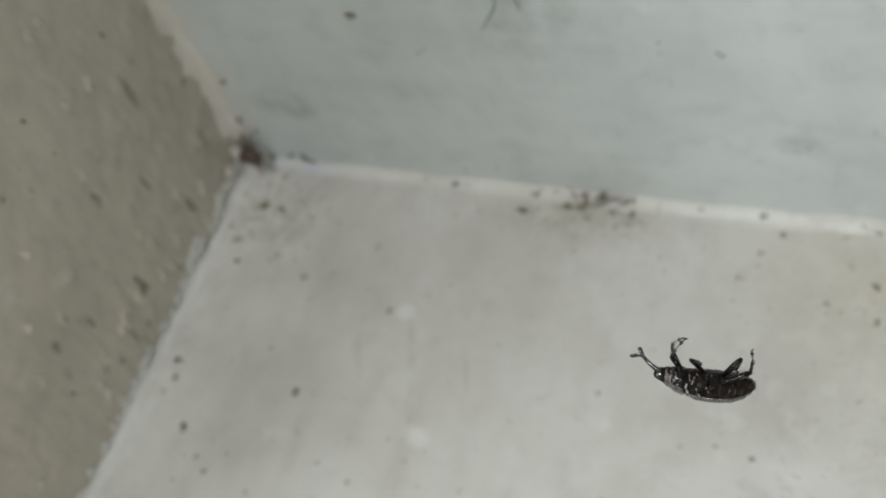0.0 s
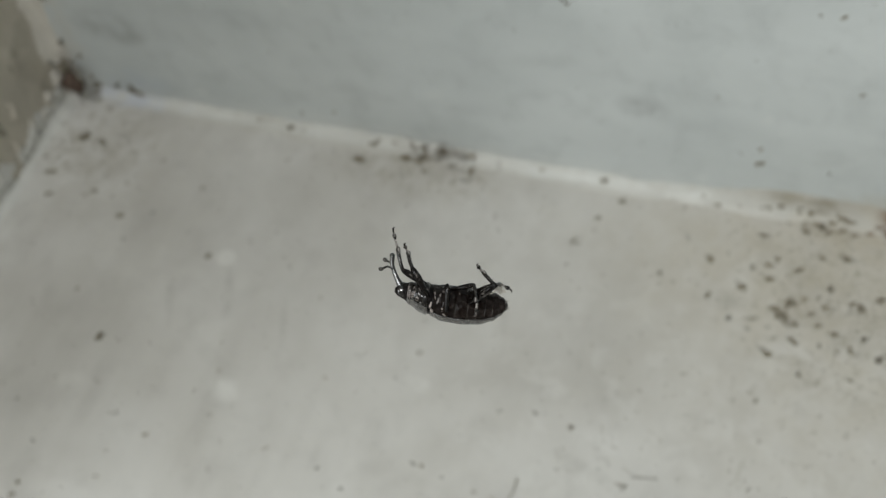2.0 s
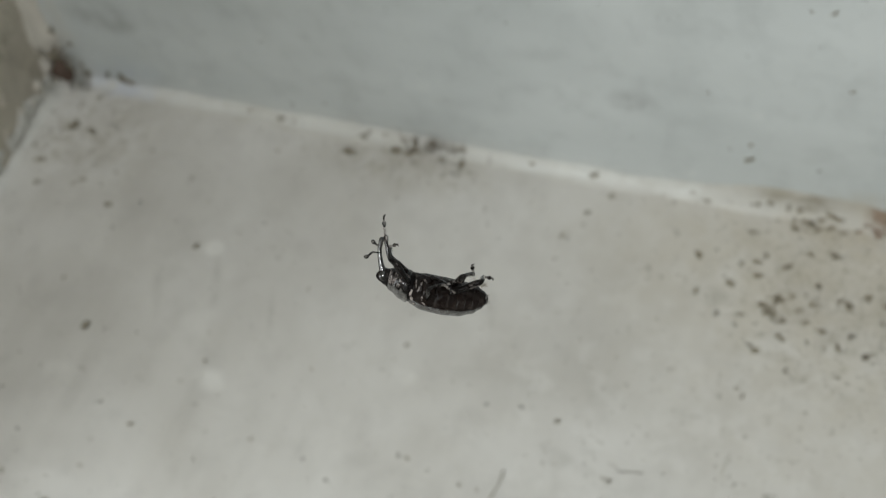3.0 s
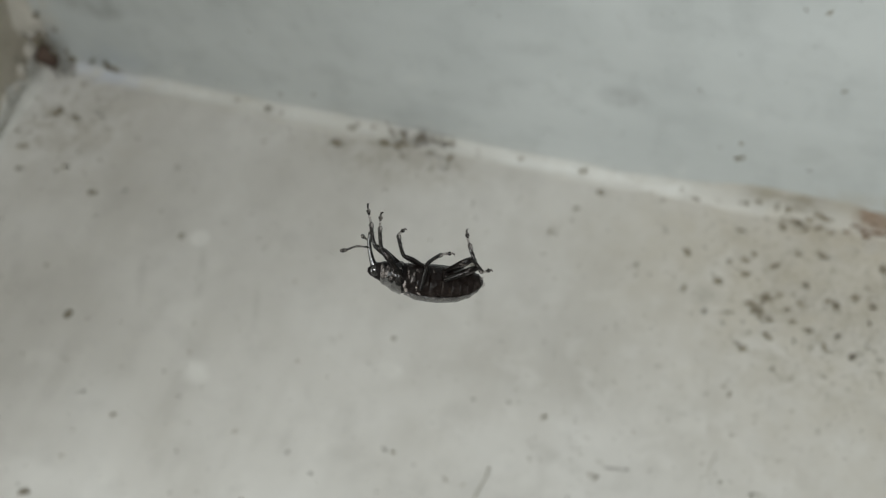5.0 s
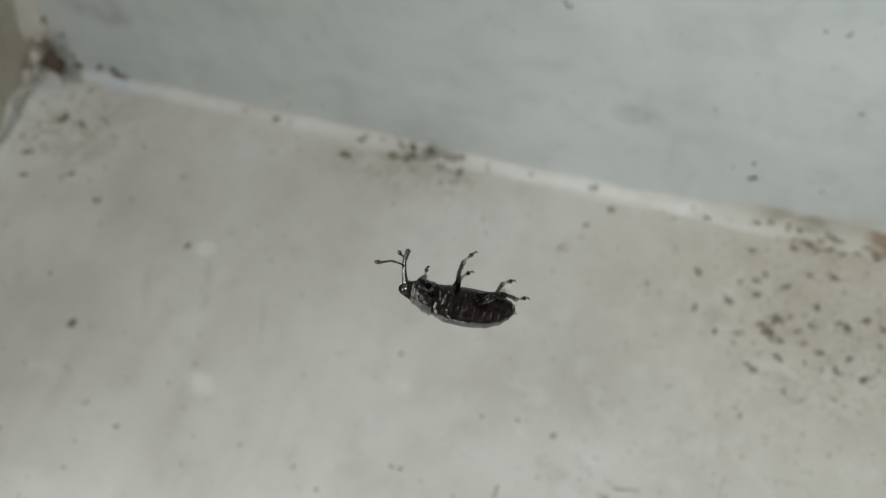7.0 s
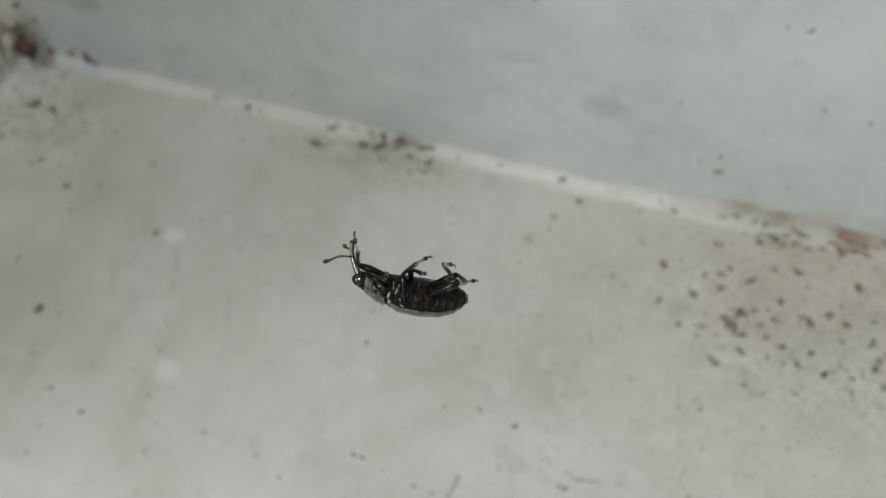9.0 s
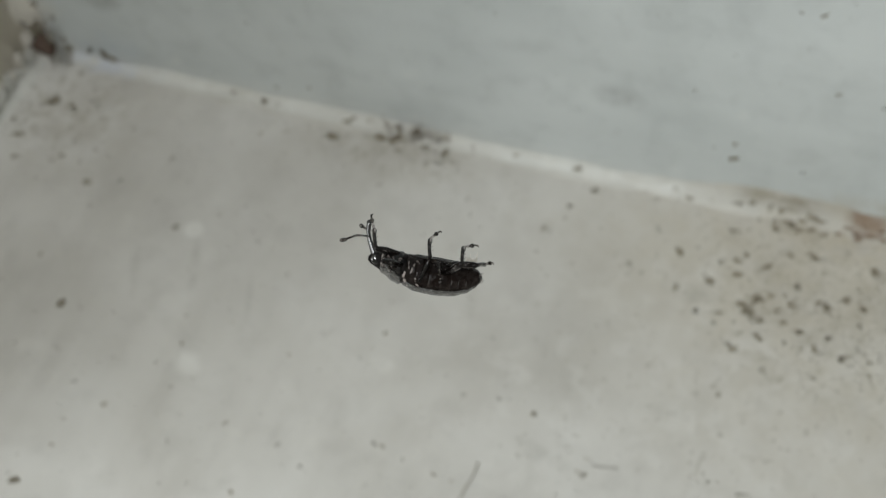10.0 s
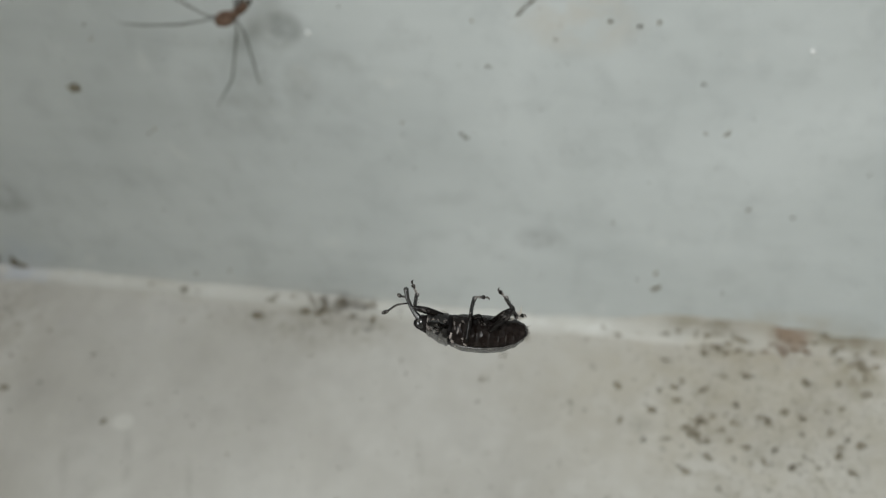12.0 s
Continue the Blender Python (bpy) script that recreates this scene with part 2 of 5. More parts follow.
def chitin(name, colour, pale, amount, rough=0.28, grain=2600, coat=0.0, gloss=0.3, pits=0.6, fine=900, marks=(), cover=None, along=1.0):
    """Dark insect shell with fine pits and patches of pale scales, some of them at set marks."""
    m, t, b = material(name, rough, coat=coat)
    p = position(t)
    cover = amount if cover is None else cover
    scales = ramp(t, noise_at(t, position(t, (1, along, 1)), fine, 5, 0.65), [(0.56 - 0.2 * cover, 0.0), (0.66 - 0.15 * cover, 1.0)])
    c = mix(t, ramp(t, noise_at(t, p, 500, 3), [(0.35, 0.0), (0.7, 1.0)]), colour, tuple(1.9 * v for v in colour))
    c = mix(t, maths(t, "MULTIPLY", scales, amount), c, pale)
    ragged = ramp(t, noise_at(t, p, 3600, 4, 0.75, 0.8), [(0.44, 0.0), (0.58, 1.0)])
    for at, radius, spin in marks:
        c = mix(t, maths(t, "MULTIPLY", maths(t, "MULTIPLY", spot(t, at, radius, 0.35, spin), ragged), 0.5), c, (0.40, 0.35, 0.325))
    t.links.new(c, b.inputs["Base Color"])
    t.links.new(ramp(t, noise_at(t, p, 1500, 3), [(0.3, max(0.05, rough - 0.1)), (0.7, rough + 0.2)]), b.inputs["Roughness"])
    b.inputs["Specular IOR Level"].default_value = gloss
    v = node(t, "ShaderNodeTexVoronoi", Scale=grain)
    t.links.new(p, v.inputs["Vector"])
    relief(t, b, v.outputs["Distance"], 0.00006, pits)
    return m


MM = 0.001
SHELL = chitin("black_shell", (0.005, 0.004, 0.0035), (0.36, 0.31, 0.29), 0.04, 0.2, gloss=0.3, pits=0.35, marks=(
    ((-3.28 * MM, 0.02 * MM, 0.7 * MM), (0.20 * MM, 0.62 * MM, 0.8 * MM), 8),
    ((-2.92 * MM, 0.05 * MM, 0.8 * MM), (0.15 * MM, 0.55 * MM, 0.8 * MM), -10),
    ((-2.50 * MM, 0.10 * MM, 0.8 * MM), (0.10 * MM, 0.34 * MM, 0.8 * MM), 14),
    ((-2.62 * MM, -0.40 * MM, 0.8 * MM), (0.16 * MM, 0.18 * MM, 0.8 * MM), 0),
    ((-2.05 * MM, 0.30 * MM, 0.8 * MM), (0.14 * MM, 0.20 * MM, 0.8 * MM), -25)))
BACK = chitin("grey_thorax_shell", (0.045, 0.043, 0.040), (0.26, 0.25, 0.23), 0.04, 0.18, gloss=0.9, coat=0.3, pits=0.25)
SNOUT = chitin("shiny_black_snout", (0.004, 0.003, 0.003), (0.3, 0.27, 0.25), 0.02, 0.07, gloss=1.0, pits=0.04)
HEAD = chitin("matt_black_head", (0.004, 0.003, 0.003), (0.3, 0.26, 0.24), 0.02, 0.4, gloss=0.1)
WING = chitin("grey_black_wing_case", (0.034, 0.032, 0.030), (0.26, 0.25, 0.23), 0.05, 0.18, gloss=0.8, coat=0.3, pits=0.3)
BELLY = chitin("dark_brown_belly", (0.0058, 0.0036, 0.0029), (0.42, 0.36, 0.33), 0.05, 0.26, gloss=0.14, pits=1.0, marks=(
    ((-1.40 * MM, 0.05 * MM, 0.9 * MM), (0.06 * MM, 0.50 * MM, 0.8 * MM), 10),
    ((-1.10 * MM, -0.20 * MM, 0.9 * MM), (0.09 * MM, 0.46 * MM, 0.8 * MM), -14),
    ((-0.80 * MM, 0.28 * MM, 0.9 * MM), (0.10 * MM, 0.22 * MM, 0.8 * MM), 40),
    ((0.30 * MM, 0.35 * MM, 0.9 * MM), (0.05 * MM, 0.20 * MM, 0.8 * MM), 20),
    ((1.15 * MM, 0.05 * MM, 0.9 * MM), (0.04 * MM, 0.16 * MM, 0.8 * MM), 5)))
# lengthwise pale streaks: scales, and the shin's gloss highlights put into the colour
LIMB = chitin("dark_limb", (0.005, 0.0035, 0.003), (0.58, 0.53, 0.50), 0.8, 0.07, gloss=0.4, fine=1500, pits=0.12, cover=0.12, along=0.35)
THIGH = chitin("black_thigh", (0.004, 0.003, 0.0026), (0.5, 0.45, 0.42), 0.3, 0.1, gloss=0.2, fine=1700, pits=0.2, cover=-0.3, along=0.3)
FOOT = chitin("pale_scaly_foot", (0.06, 0.052, 0.046), (0.70, 0.66, 0.62), 0.75, 0.4, gloss=0.3, fine=1300)
CLAW = chitin("dark_claw", (0.008, 0.006, 0.005), (0.5, 0.45, 0.41), 0.3, 0.2, gloss=0.4, fine=1500)
PAD = chitin("white_scale_pad", (0.03, 0.024, 0.021), (0.42, 0.37, 0.345), 0.85, 0.42, gloss=0.4, fine=1600)
EYE, _t, _b = material("glossy_black_eye", 0.13)
_b.inputs["Base Color"].default_value = (0.003, 0.0025, 0.0025, 1)
_b.inputs["Specular IOR Level"].default_value = 0.9
# white base colour carries the glint of the two wall beads
GLOSS, _t, _b = material("glint_white_bead", 0.08, coat=1.0)
_b.inputs["Base Color"].default_value = (0.84, 0.85, 0.84, 1)
SILK, _t, _b = material("spider_silk", 0.25)
_b.inputs["Base Color"].default_value = (0.75, 0.76, 0.76, 1)
WEB, _t, _b = material("dusty_silk", 0.6)
_b.inputs["Base Color"].default_value = (0.62, 0.585, 0.53, 1)
SPIDER = chitin("reddish_brown_spider", (0.085, 0.052, 0.036), (0.22, 0.165, 0.125), 0.4, 0.5, gloss=0.15)
SPIDER_LEG = chitin("thin_brown_leg", (0.035, 0.03, 0.024), (0.20, 0.18, 0.15), 0.35, 0.5, gloss=0.2)


# ======== mesh helpers ========
def finish(bm, name, mat, parent=None, label="", smooth=True):
    bmesh.ops.recalc_face_normals(bm, faces=bm.faces)
    me = bpy.data.meshes.new(name)
    for f in bm.faces:
        f.smooth = smooth
    bm.to_mesh(me)
    bm.free()
    me.materials.append(mat)
    ob = new(name, me)
    if parent:
        ob.parent = parent
    if label:
        ob["label"] = label
    return ob


def part(name, bm, mat, parent, label=""):
    return finish(bm, name, mat, parent, label)


def skin(rings, closed_ends=True, bm=None):
    """Joins rings of equal length into a tube."""
    bm = bm or bmesh.new()
    loops = [[bm.verts.new(p) for p in ring] for ring in rings]
    for a, b in zip(loops, loops[1:]):
        n = len(a)
        for i in range(n):
            bm.faces.new((a[i], a[(i + 1) % n], b[(i + 1) % n], b[i]))
    if closed_ends:
        bm.faces.new(loops[0])
        bm.faces.new(list(reversed(loops[-1])))
    return bm


def tube(points, radii, sides=10, bm=None):
    """A round limb along points with a radius at each."""
    pts = [Vector(p) for p in points]
    rings, side = [], None
    for i, p in enumerate(pts):
        d = (pts[min(i + 1, len(pts) - 1)] - pts[max(i - 1, 0)]).normalized()
        if side is None:
            side = d.orthogonal().normalized()
        side = (side - d * side.dot(d)).normalized()
        up = d.cross(side)
        rings.append([p + (side * math.cos(a) + up * math.sin(a)) * radii[i] for a in (2 * math.pi * k / sides for k in range(sides))])
    return skin(rings, bm=bm)


def blob(bm, at, size, seed=0, rough=0.25, sub=2, turn=None):
    """A lumpy ball added to bm."""
    made = bmesh.ops.create_icosphere(bm, subdivisions=sub, radius=1.0)["verts"]
    turn = turn or Euler((0, 0, 0))
    for v in made:
        k = 1 + rough * noise.noise(v.co * 1.4 + Vector((seed * 7.3, seed * 3.1, seed)))
        c = Vector((v.co.x * size[0], v.co.y * size[1], v.co.z * size[2])) * k
        c.rotate(turn)
        v.co = c + Vector(at)
    return bm


def steps(dense_to, step, far, growth=1.35):
    """Distances that are closely spaced near the corner and wide apart beyond."""
    out, x, s = [], 0.0, step
    while x < far:
        out.append(x)
        x += s
        if x > dense_to:
            s *= growth
    return out + [far]


# ======== the corner: floor, two walls, thick paint in the creases ========
ROOM_X, ROOM_Y, ROOM_Z = 0.95, 1.35, 1.3
LEFT = -0.78                # the room goes on behind the low side wall
# side wall's unseen height and length, cut to shape the side lamp's shade
SIDE_Y, SIDE_Z = 0.125, 0.15


def sheet(name, us, vs, place, lift, mat, label, thick):
    """A wall or floor with gentle real unevenness near the corner; it has a back side of the given thickness."""
    bm = bmesh.new()
    grid = [[bm.verts.new(place(u, v, lift(u, v))) for v in vs] for u in us]
    for i in range(len(us) - 1):
        for j in range(len(vs) - 1):
            bm.faces.new((grid[i][j], grid[i + 1][j], grid[i + 1][j + 1], grid[i][j + 1]))
    rim = [e for e in bm.edges if e.is_boundary]
    out = bmesh.ops.extrude_edge_only(bm, edges=rim)["geom"]
    normal = Vector(place(0, 0, 1)) - Vector(place(0, 0, 0))
    for v in out:
        if isinstance(v, bmesh.types.BMVert):
            v.co -= normal * thick
    bmesh.ops.holes_fill(bm, edges=[e for e in bm.edges if e.is_boundary], sides=0)
    return tagged(finish(bm, name, mat), label, "wall" if "wall" in name else name, kind="structure")


def waves(u, v, k, size, seed):
    fade = 1.0 if max(u, v) < 0.3 else 0.0
    return fade * size * noise.noise(Vector((u * k, v * k, seed)))


def floor_lift(u, v):
    return waves(u, v, 40, 0.0004, 1) + waves(u, v, 130, 0.00012, 2)


def back_lift(u, v):
    return waves(u, v, 35, 0.0004, 5) + waves(u, v, 120, 0.0001, 6)


def side_lift(u, v):
    lumps = waves(u, v * 0.7, 70, 0.0004, 9) + waves(u, v * 0.8, 300, 0.00022, 11) + waves(u, v * 0.6, 620, 0.00012, 17)
    ridges = max(0.0, waves(u * 1.3, v * 0.5, 300, 1.0, 13) - 0.34) * 0.0022 if max(u, v) < 0.3 else 0.0
    return lumps + ridges


def bead_taper(s):
    """The strip lies narrower on the ledge past the middle of the wall."""
    return 1 - 0.5 * min(1, max(0, (s - 0.120) / 0.045))


def bead_width(s, seed, base, wild):
    return base * (1 + wild * noise.noise(Vector((s * 55, seed, 0))) + 0.6 * wild * noise.noise(Vector((s * 210, seed, 3))) + 0.45 * wild * noise.noise(Vector((s * 420, seed, 8))))


def bead(name, length, place, base_a, base_b, wild, seed, label, mat, swell=0.0):
    """A concave strip of built-up paint along a crease; place(s, a, b) with a, b along the two faces."""
    bm = bmesh.new()
    n, rows_ = 8, []
    ss = steps(0.28, 0.0012, length)
    for s in ss:
        wa, wb = bead_width(s, seed, base_a, wild) * (bead_taper(s) if swell else 1.0), bead_width(s, seed + 4, base_b, wild) + swell * min(1, max(0, (s - 0.112) / 0.062))
        ring = []
        for k in range(n + 1):
            q = k / n
            ca, cb = (1 - math.sin(q * math.pi / 2)), (1 - math.cos(q * math.pi / 2))
            lump = 0.00035 * noise.noise(Vector((s * 160, q * 3, seed))) * math.sin(q * math.pi)
            ring.append(bm.verts.new(place(s, ca * wa + lump + 0.00025 * (k == n) - 0.0006 * (k == n), cb * wb + lump - 0.0006 * (k == 0))))
        rows_.append(ring)
    for a, b in zip(rows_, rows_[1:]):
        for k in range(n):
            bm.faces.new((a[k], a[k + 1], b[k + 1], b[k]))
    return tagged(finish(bm, name, mat), label, "trim", kind="structure")


def bead_rise(x, a):
    """Height of the built-up paint in the back crease at x, a metres out from the wall."""
    wa = bead_width(x, 3, BACK_A, 0.32) * bead_taper(x)
    wb = bead_width(x, 7, BACK_B, 0.32) + SWELL * min(1, max(0, (x - 0.112) / 0.062))
    return wb * (1 - math.sqrt(max(0.0, 1 - (1 - a / wa) ** 2))) if a < wa else 0.0


BACK_A, BACK_B, SWELL = 0.0042, 0.0019, 0.0060


def build_corner():
    xs, ys, zs = steps(0.24, 0.002, ROOM_X), steps(0.16, 0.002, ROOM_Y), steps(0.14, 0.002, ROOM_Z)
    sheet("floor", xs, ys, lambda u, v, h: (u, -v, h), floor_lift, FLOOR_PAINT,
          "cream gloss-painted ledge with brush marks, dirt and a painted-in darker back", 0.1)
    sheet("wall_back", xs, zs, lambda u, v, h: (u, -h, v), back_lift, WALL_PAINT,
          "pale blue-grey painted wall with faint smudges and a spider's painted shadow", 0.1)
    ys_fine, zs_fine = steps(0.14, 0.0011, SIDE_Y), steps(0.2, 0.0011, SIDE_Z)
    sheet("wall_side", ys_fine, zs_fine, lambda u, v, h: (h, -u, v), side_lift, SIDE_PAINT,
          "lumpy taupe-painted wall with flaking paint drips", 0.1)
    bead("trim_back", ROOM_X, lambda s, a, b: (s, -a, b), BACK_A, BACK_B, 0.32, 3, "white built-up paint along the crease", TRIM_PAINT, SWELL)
    bead("trim_side", SIDE_Y, lambda s, a, b: (a, -s, b), 0.0022, 0.0022, 0.9, 21, "ragged off-white paint edge beside the taupe wall", EDGE_PAINT)
    bead("trim_corner", SIDE_Z - 0.004, lambda s, a, b: (a, -b, s), 0.0030, 0.0040, 0.85, 33, "uneven cream paint in the upright corner", CREAM_PAINT)


def build_room():
    """Plain walls and a ceiling that close the room round and over the camera."""
    def slab(name, lo, hi, label):
        bm = bmesh.new()
        bmesh.ops.create_cube(bm, size=1.0)
        for v in bm.verts:
            v.co = Vector([lo[i] + (v.co[i] + 0.5) * (hi[i] - lo[i]) for i in range(3)])
        tagged(finish(bm, name, ROOM_PAINT, smooth=False), label, "ceiling" if name == "ceiling" else "floor" if "floor" in name else "wall", kind="structure")
    slab("wall_right", (ROOM_X, -ROOM_Y, 0), (ROOM_X + 0.1, 0, ROOM_Z), "plain off-white painted wall of the room")
    slab("wall_left", (LEFT - 0.1, -ROOM_Y, 0), (LEFT, 0, ROOM_Z), "plain off-white painted wall of the room")
    slab("wall_far", (LEFT, 0, 0), (0, 0.1, ROOM_Z), "plain off-white painted wall of the room")
    slab("floor_left", (LEFT, -ROOM_Y, -0.1), (0, 0, 0), "plain painted ledge beyond the low wall")
    slab("wall_front", (LEFT, -ROOM_Y - 0.1, 0), (ROOM_X, -ROOM_Y, ROOM_Z), "plain off-white painted wall behind the camera")
    slab("ceiling", (LEFT, -ROOM_Y, ROOM_Z), (ROOM_X, 0, ROOM_Z + 0.1), "plain off-white painted ceiling")


build_corner()
build_room()

# ======== the weevil ========
U = 3.8996e-05            # one unit of the insect's plan, in metres
TILT = Matrix.Rotation(radians(58), 4, "X")   # its belly leans towards the open side


def sect(x, rows_):
    """Half width, depth of back and height of belly at x, from a short table."""
    for a, b in zip(rows_, rows_[1:]):
        if x <= b[0]:
            q = (x - a[0]) / (b[0] - a[0])
            q = q * q * (3 - 2 * q)
            return [a[i] + (b[i] - a[i]) * q for i in (1, 2, 3)]
    return list(rows_[-1][1:])


TRUNK = ((-110, 4, 3, 5), (-104, 10, 9, 11), (-92, 15, 14, 19), (-80, 20, 21.5, 24), (-60, 27, 31, 28), (-44, 30, 36, 27),
         (-36, 29, 34.5, 25), (-20, 33, 38, 25), (15, 34, 38, 23), (48, 32, 36, 19), (72, 26, 29, 15), (87, 17, 19, 10), (94, 9, 10, 5), (97, 3, 4, 2))


def droop(x):
    """How far the trunk's middle hangs below the line from eye to tail."""
    return -8.5 * max(0.0, 1 - ((x - 5) / 98) ** 2)


def at_trunk(x, y, z):
    return (TILT @ Vector((x, y, z)) + Vector((0, droop(x), 0))) * U


def oval(x, w, d, h, n=28, grow=1.0, arc=None):
    """A ring round the trunk: back below, belly above."""
    ring = []
    a0, a1 = arc or (0, 2 * math.pi)
    for k in range(n if not arc else n + 1):
        a = a0 + (a1 - a0) * k / n
        y = math.sin(a) * (h if math.sin(a) > 0 else d)
        ring.append(at_trunk(x, y * grow, math.cos(a) * w * grow))
    return ring


def build_weevil():
    root = tagged(new("weevil"), "black snout weevil hanging belly-up in spider silk", "weevil")
    root.empty_display_size = 0.002

    # thorax in front: the polished shield of the back, the black underside, and the narrow waist behind them
    xs = [-86 + 1.72 * i for i in range(24)]

    def shield(x):
        lip = max(0.0, (x + 51) / 4.6)
        return 1.045 - 0.10 * lip * lip
    rings = []
    for x in xs:
        w, d, h = sect(x, TRUNK)
        g = shield(x)
        wrap = (math.pi - 0.68, 2 * math.pi + 0.68)
        low = oval(x, w * (g - 0.07), d * 0.9, h * (g - 0.07), n=24, arc=wrap)
        top = oval(x, w * g, d * g, h * g, n=24, arc=wrap)
        out = [Vector(p).lerp(Vector(q), min(1.0, min(k, 24 - k) / 7)) for k, (p, q) in enumerate(zip(low, top))]
        inn = oval(x, w * 0.88, d * 0.85, h * 0.88, n=24, arc=wrap)
        rings.append(out + list(reversed(inn)))
    part("thorax_shield", skin(rings), BACK, root, "polished grey-black shield of the thorax")
    rings = []
    for x in xs:
        w, d, h = sect(x, TRUNK)
        g = shield(x) - 0.055
        fold = 1 + 0.035 * math.sin((x + 86) * 0.42)
        rings.append(oval(x, w * g, d * 0.85, h * g * fold))
    part("thorax", skin(rings), SHELL, root, "black pitted underside of the thorax")
    rings = []
    for x in (-50, -47, -44, -41, -38):
        w, d, h = sect(x, TRUNK)
        rings.append(oval(x, w, d, h, grow=0.9))
    part("waist", skin(rings), HEAD, root)
    rings = []
    for x in (-110, -107, -104, -100, -96, -92, -87, -82):
        w, d, h = sect(x, TRUNK)
        rings.append(oval(x, w, d, h, grow=0.98))
    head = part("head", skin(rings), HEAD, root)
    for side in (1, -1):
        bm = bmesh.new()
        blob(bm, Vector((-95.5, 0.5 if side > 0 else 7, 12.5 * side)) * U, (9.5 * U, 9.5 * U, 3.8 * U), rough=0.0, sub=4)
        part("eye", bm, EYE, head, "glossy black eye")

    # belly plates, each overlapping the next
    cuts = (-40, -22, 2, 24, 42, 56, 69, 81, 92)
    for i, (a, b) in enumerate(zip(cuts, cuts[1:])):
        rings = []
        for k in range(6):
            x = a + (b - a + 1.5) * k / 5
            w, d, h = sect(x, TRUNK)
            rings.append(oval(x, w * 0.95, d * 0.3, h * (1.0 + 0.012 * (k == 4) - 0.016 * (k == 5)), n=24))
        part("breast_plate" if i < 2 else "belly_plate", skin(rings), BELLY, root)

    # two ribbed wing cases
    for side in (1, -1):
        outer, inner = [], []
        for k in range(47):
            x = -42 + 139 * k / 46
            w, d, h = sect(x, TRUNK)
            for store, g in ((outer, 1.07 - 0.011 * max(0.0, -34 - x)), (inner, 0.9)):
                ring = []
                for j in range(41):
                    a = (j / 40) * (math.pi / 2 - 0.02) + 0.02
                    rib = 1 + (0.012 * math.cos(j / 40 * 2 * math.pi * 9) if store is outer else 0)
                    y = -math.sin(a) * d * g * rib + 1
                    z = max(0.25, math.cos(a) * w * g * rib)
                    ring.append(at_trunk(x, y, z * side))
                store.append(ring)
        bm = bmesh.new()
        loops = [[bm.verts.new(p) for p in o + list(reversed(i))] for o, i in zip(outer, inner)]
        for a, b in zip(loops, loops[1:]):
            for j in range(len(a)):
                bm.faces.new((a[j], a[(j + 1) % len(a)], b[(j + 1) % len(a)], b[j]))
        bm.faces.new(loops[0])
        bm.faces.new(list(reversed(loops[-1])))
        part("wing_case", bm, WING, root, "ribbed grey-black wing case")

    # short bristles at the tail
    bm = bmesh.new()
    for i in range(16):
        a = 2 * math.pi * i / 16
        base = TILT @ Vector((91, 5 * math.sin(a), 7 * math.cos(a))) * U
        tip = base + TILT @ Vector((8 + 3 * math.sin(3 * a), 4 * math.sin(a), 4 * math.cos(a))) * U
        tube([base, (base + tip) / 2, tip], [0.7 * U, 0.5 * U, 0.15 * U], 5, bm)
    part("tail_bristles", bm, FOOT, root)

    # pale pads of scales on the side of the breast
    for x, y, z, s, lean in ((-41, 12, 24, 4.5, 4),
                             (-38, 2, 29, 4.5, -6), (-33, -6, 31, 3.4, 12), (-20, 12, 27, 2.4, 0), (-14, 3, 32, 3.2, -24)):
        bm = bmesh.new()
        for k in range(3):
            blob(bm, ((0.3 * s * math.sin(2.1 * k + x)) * U, (k - 1) * 0.95 * s * U, 0), (0.36 * s * U * (1 - 0.2 * (k == 2)), 0.7 * s * U, 0.12 * s * U), seed=x * 0.37 + k, rough=1.5, sub=3)
        ob = part("scale_patch", bm, PAD, root, "pale grey streak of scales")
        ob.matrix_basis = Matrix.Translation(at_trunk(x, y, z)) @ TILT @ Matrix.Rotation(math.atan2(z / 30, y / 22), 4, "X") @ Matrix.Rotation(radians(90), 4, "X") @ Matrix.Rotation(radians(lean), 4, "Z")

    # a tuft of loose silk clinging about the hind legs
    rnd = random.Random(31)
    bm = bmesh.new()
    for k in range(26):
        p = Vector((rnd.gauss(76, 5), rnd.gauss(25, 4), rnd.gauss(12, 5)))
        pts = [p]
        way = Vector((rnd.gauss(0, 1), rnd.gauss(0.5, 1), rnd.gauss(0, 0.6))).normalized()
        for _ in range(4):
            way = (way + Vector((rnd.gauss(0, 0.5), rnd.gauss(0, 0.5), rnd.gauss(0, 0.4)))).normalized()
            pts.append(pts[-1] + way * rnd.uniform(2.0, 4.5))
        tube([q * U for q in pts], [0.5 * U, 1.0 * U, 1.3 * U, 1.0 * U, 0.3 * U], 5, bm)
    part("silk_tuft", bm, WEB, root, "pale tangle of loose silk")

    # snout, slender and curved, with elbowed antennae
    snout = part("snout", tube([(0, -6 * U, 0), (0, 4 * U, 0), (-2.5 * U, 16 * U, 0), (-4 * U, 30 * U, 0), (-3.5 * U, 44 * U, 0), (0, 56 * U, 0), (2 * U, 62 * U, 0), (2.4 * U, 65 * U, 0)],
                              [6.5 * U, 6.5 * U, 5 * U, 4.1 * U, 3.8 * U, 4.4 * U, 5 * U, 2.5 * U], 14), SNOUT, root, "shiny black curved snout")
    snout.location = Vector((-99, 6, 0)) * U
    antennae = []
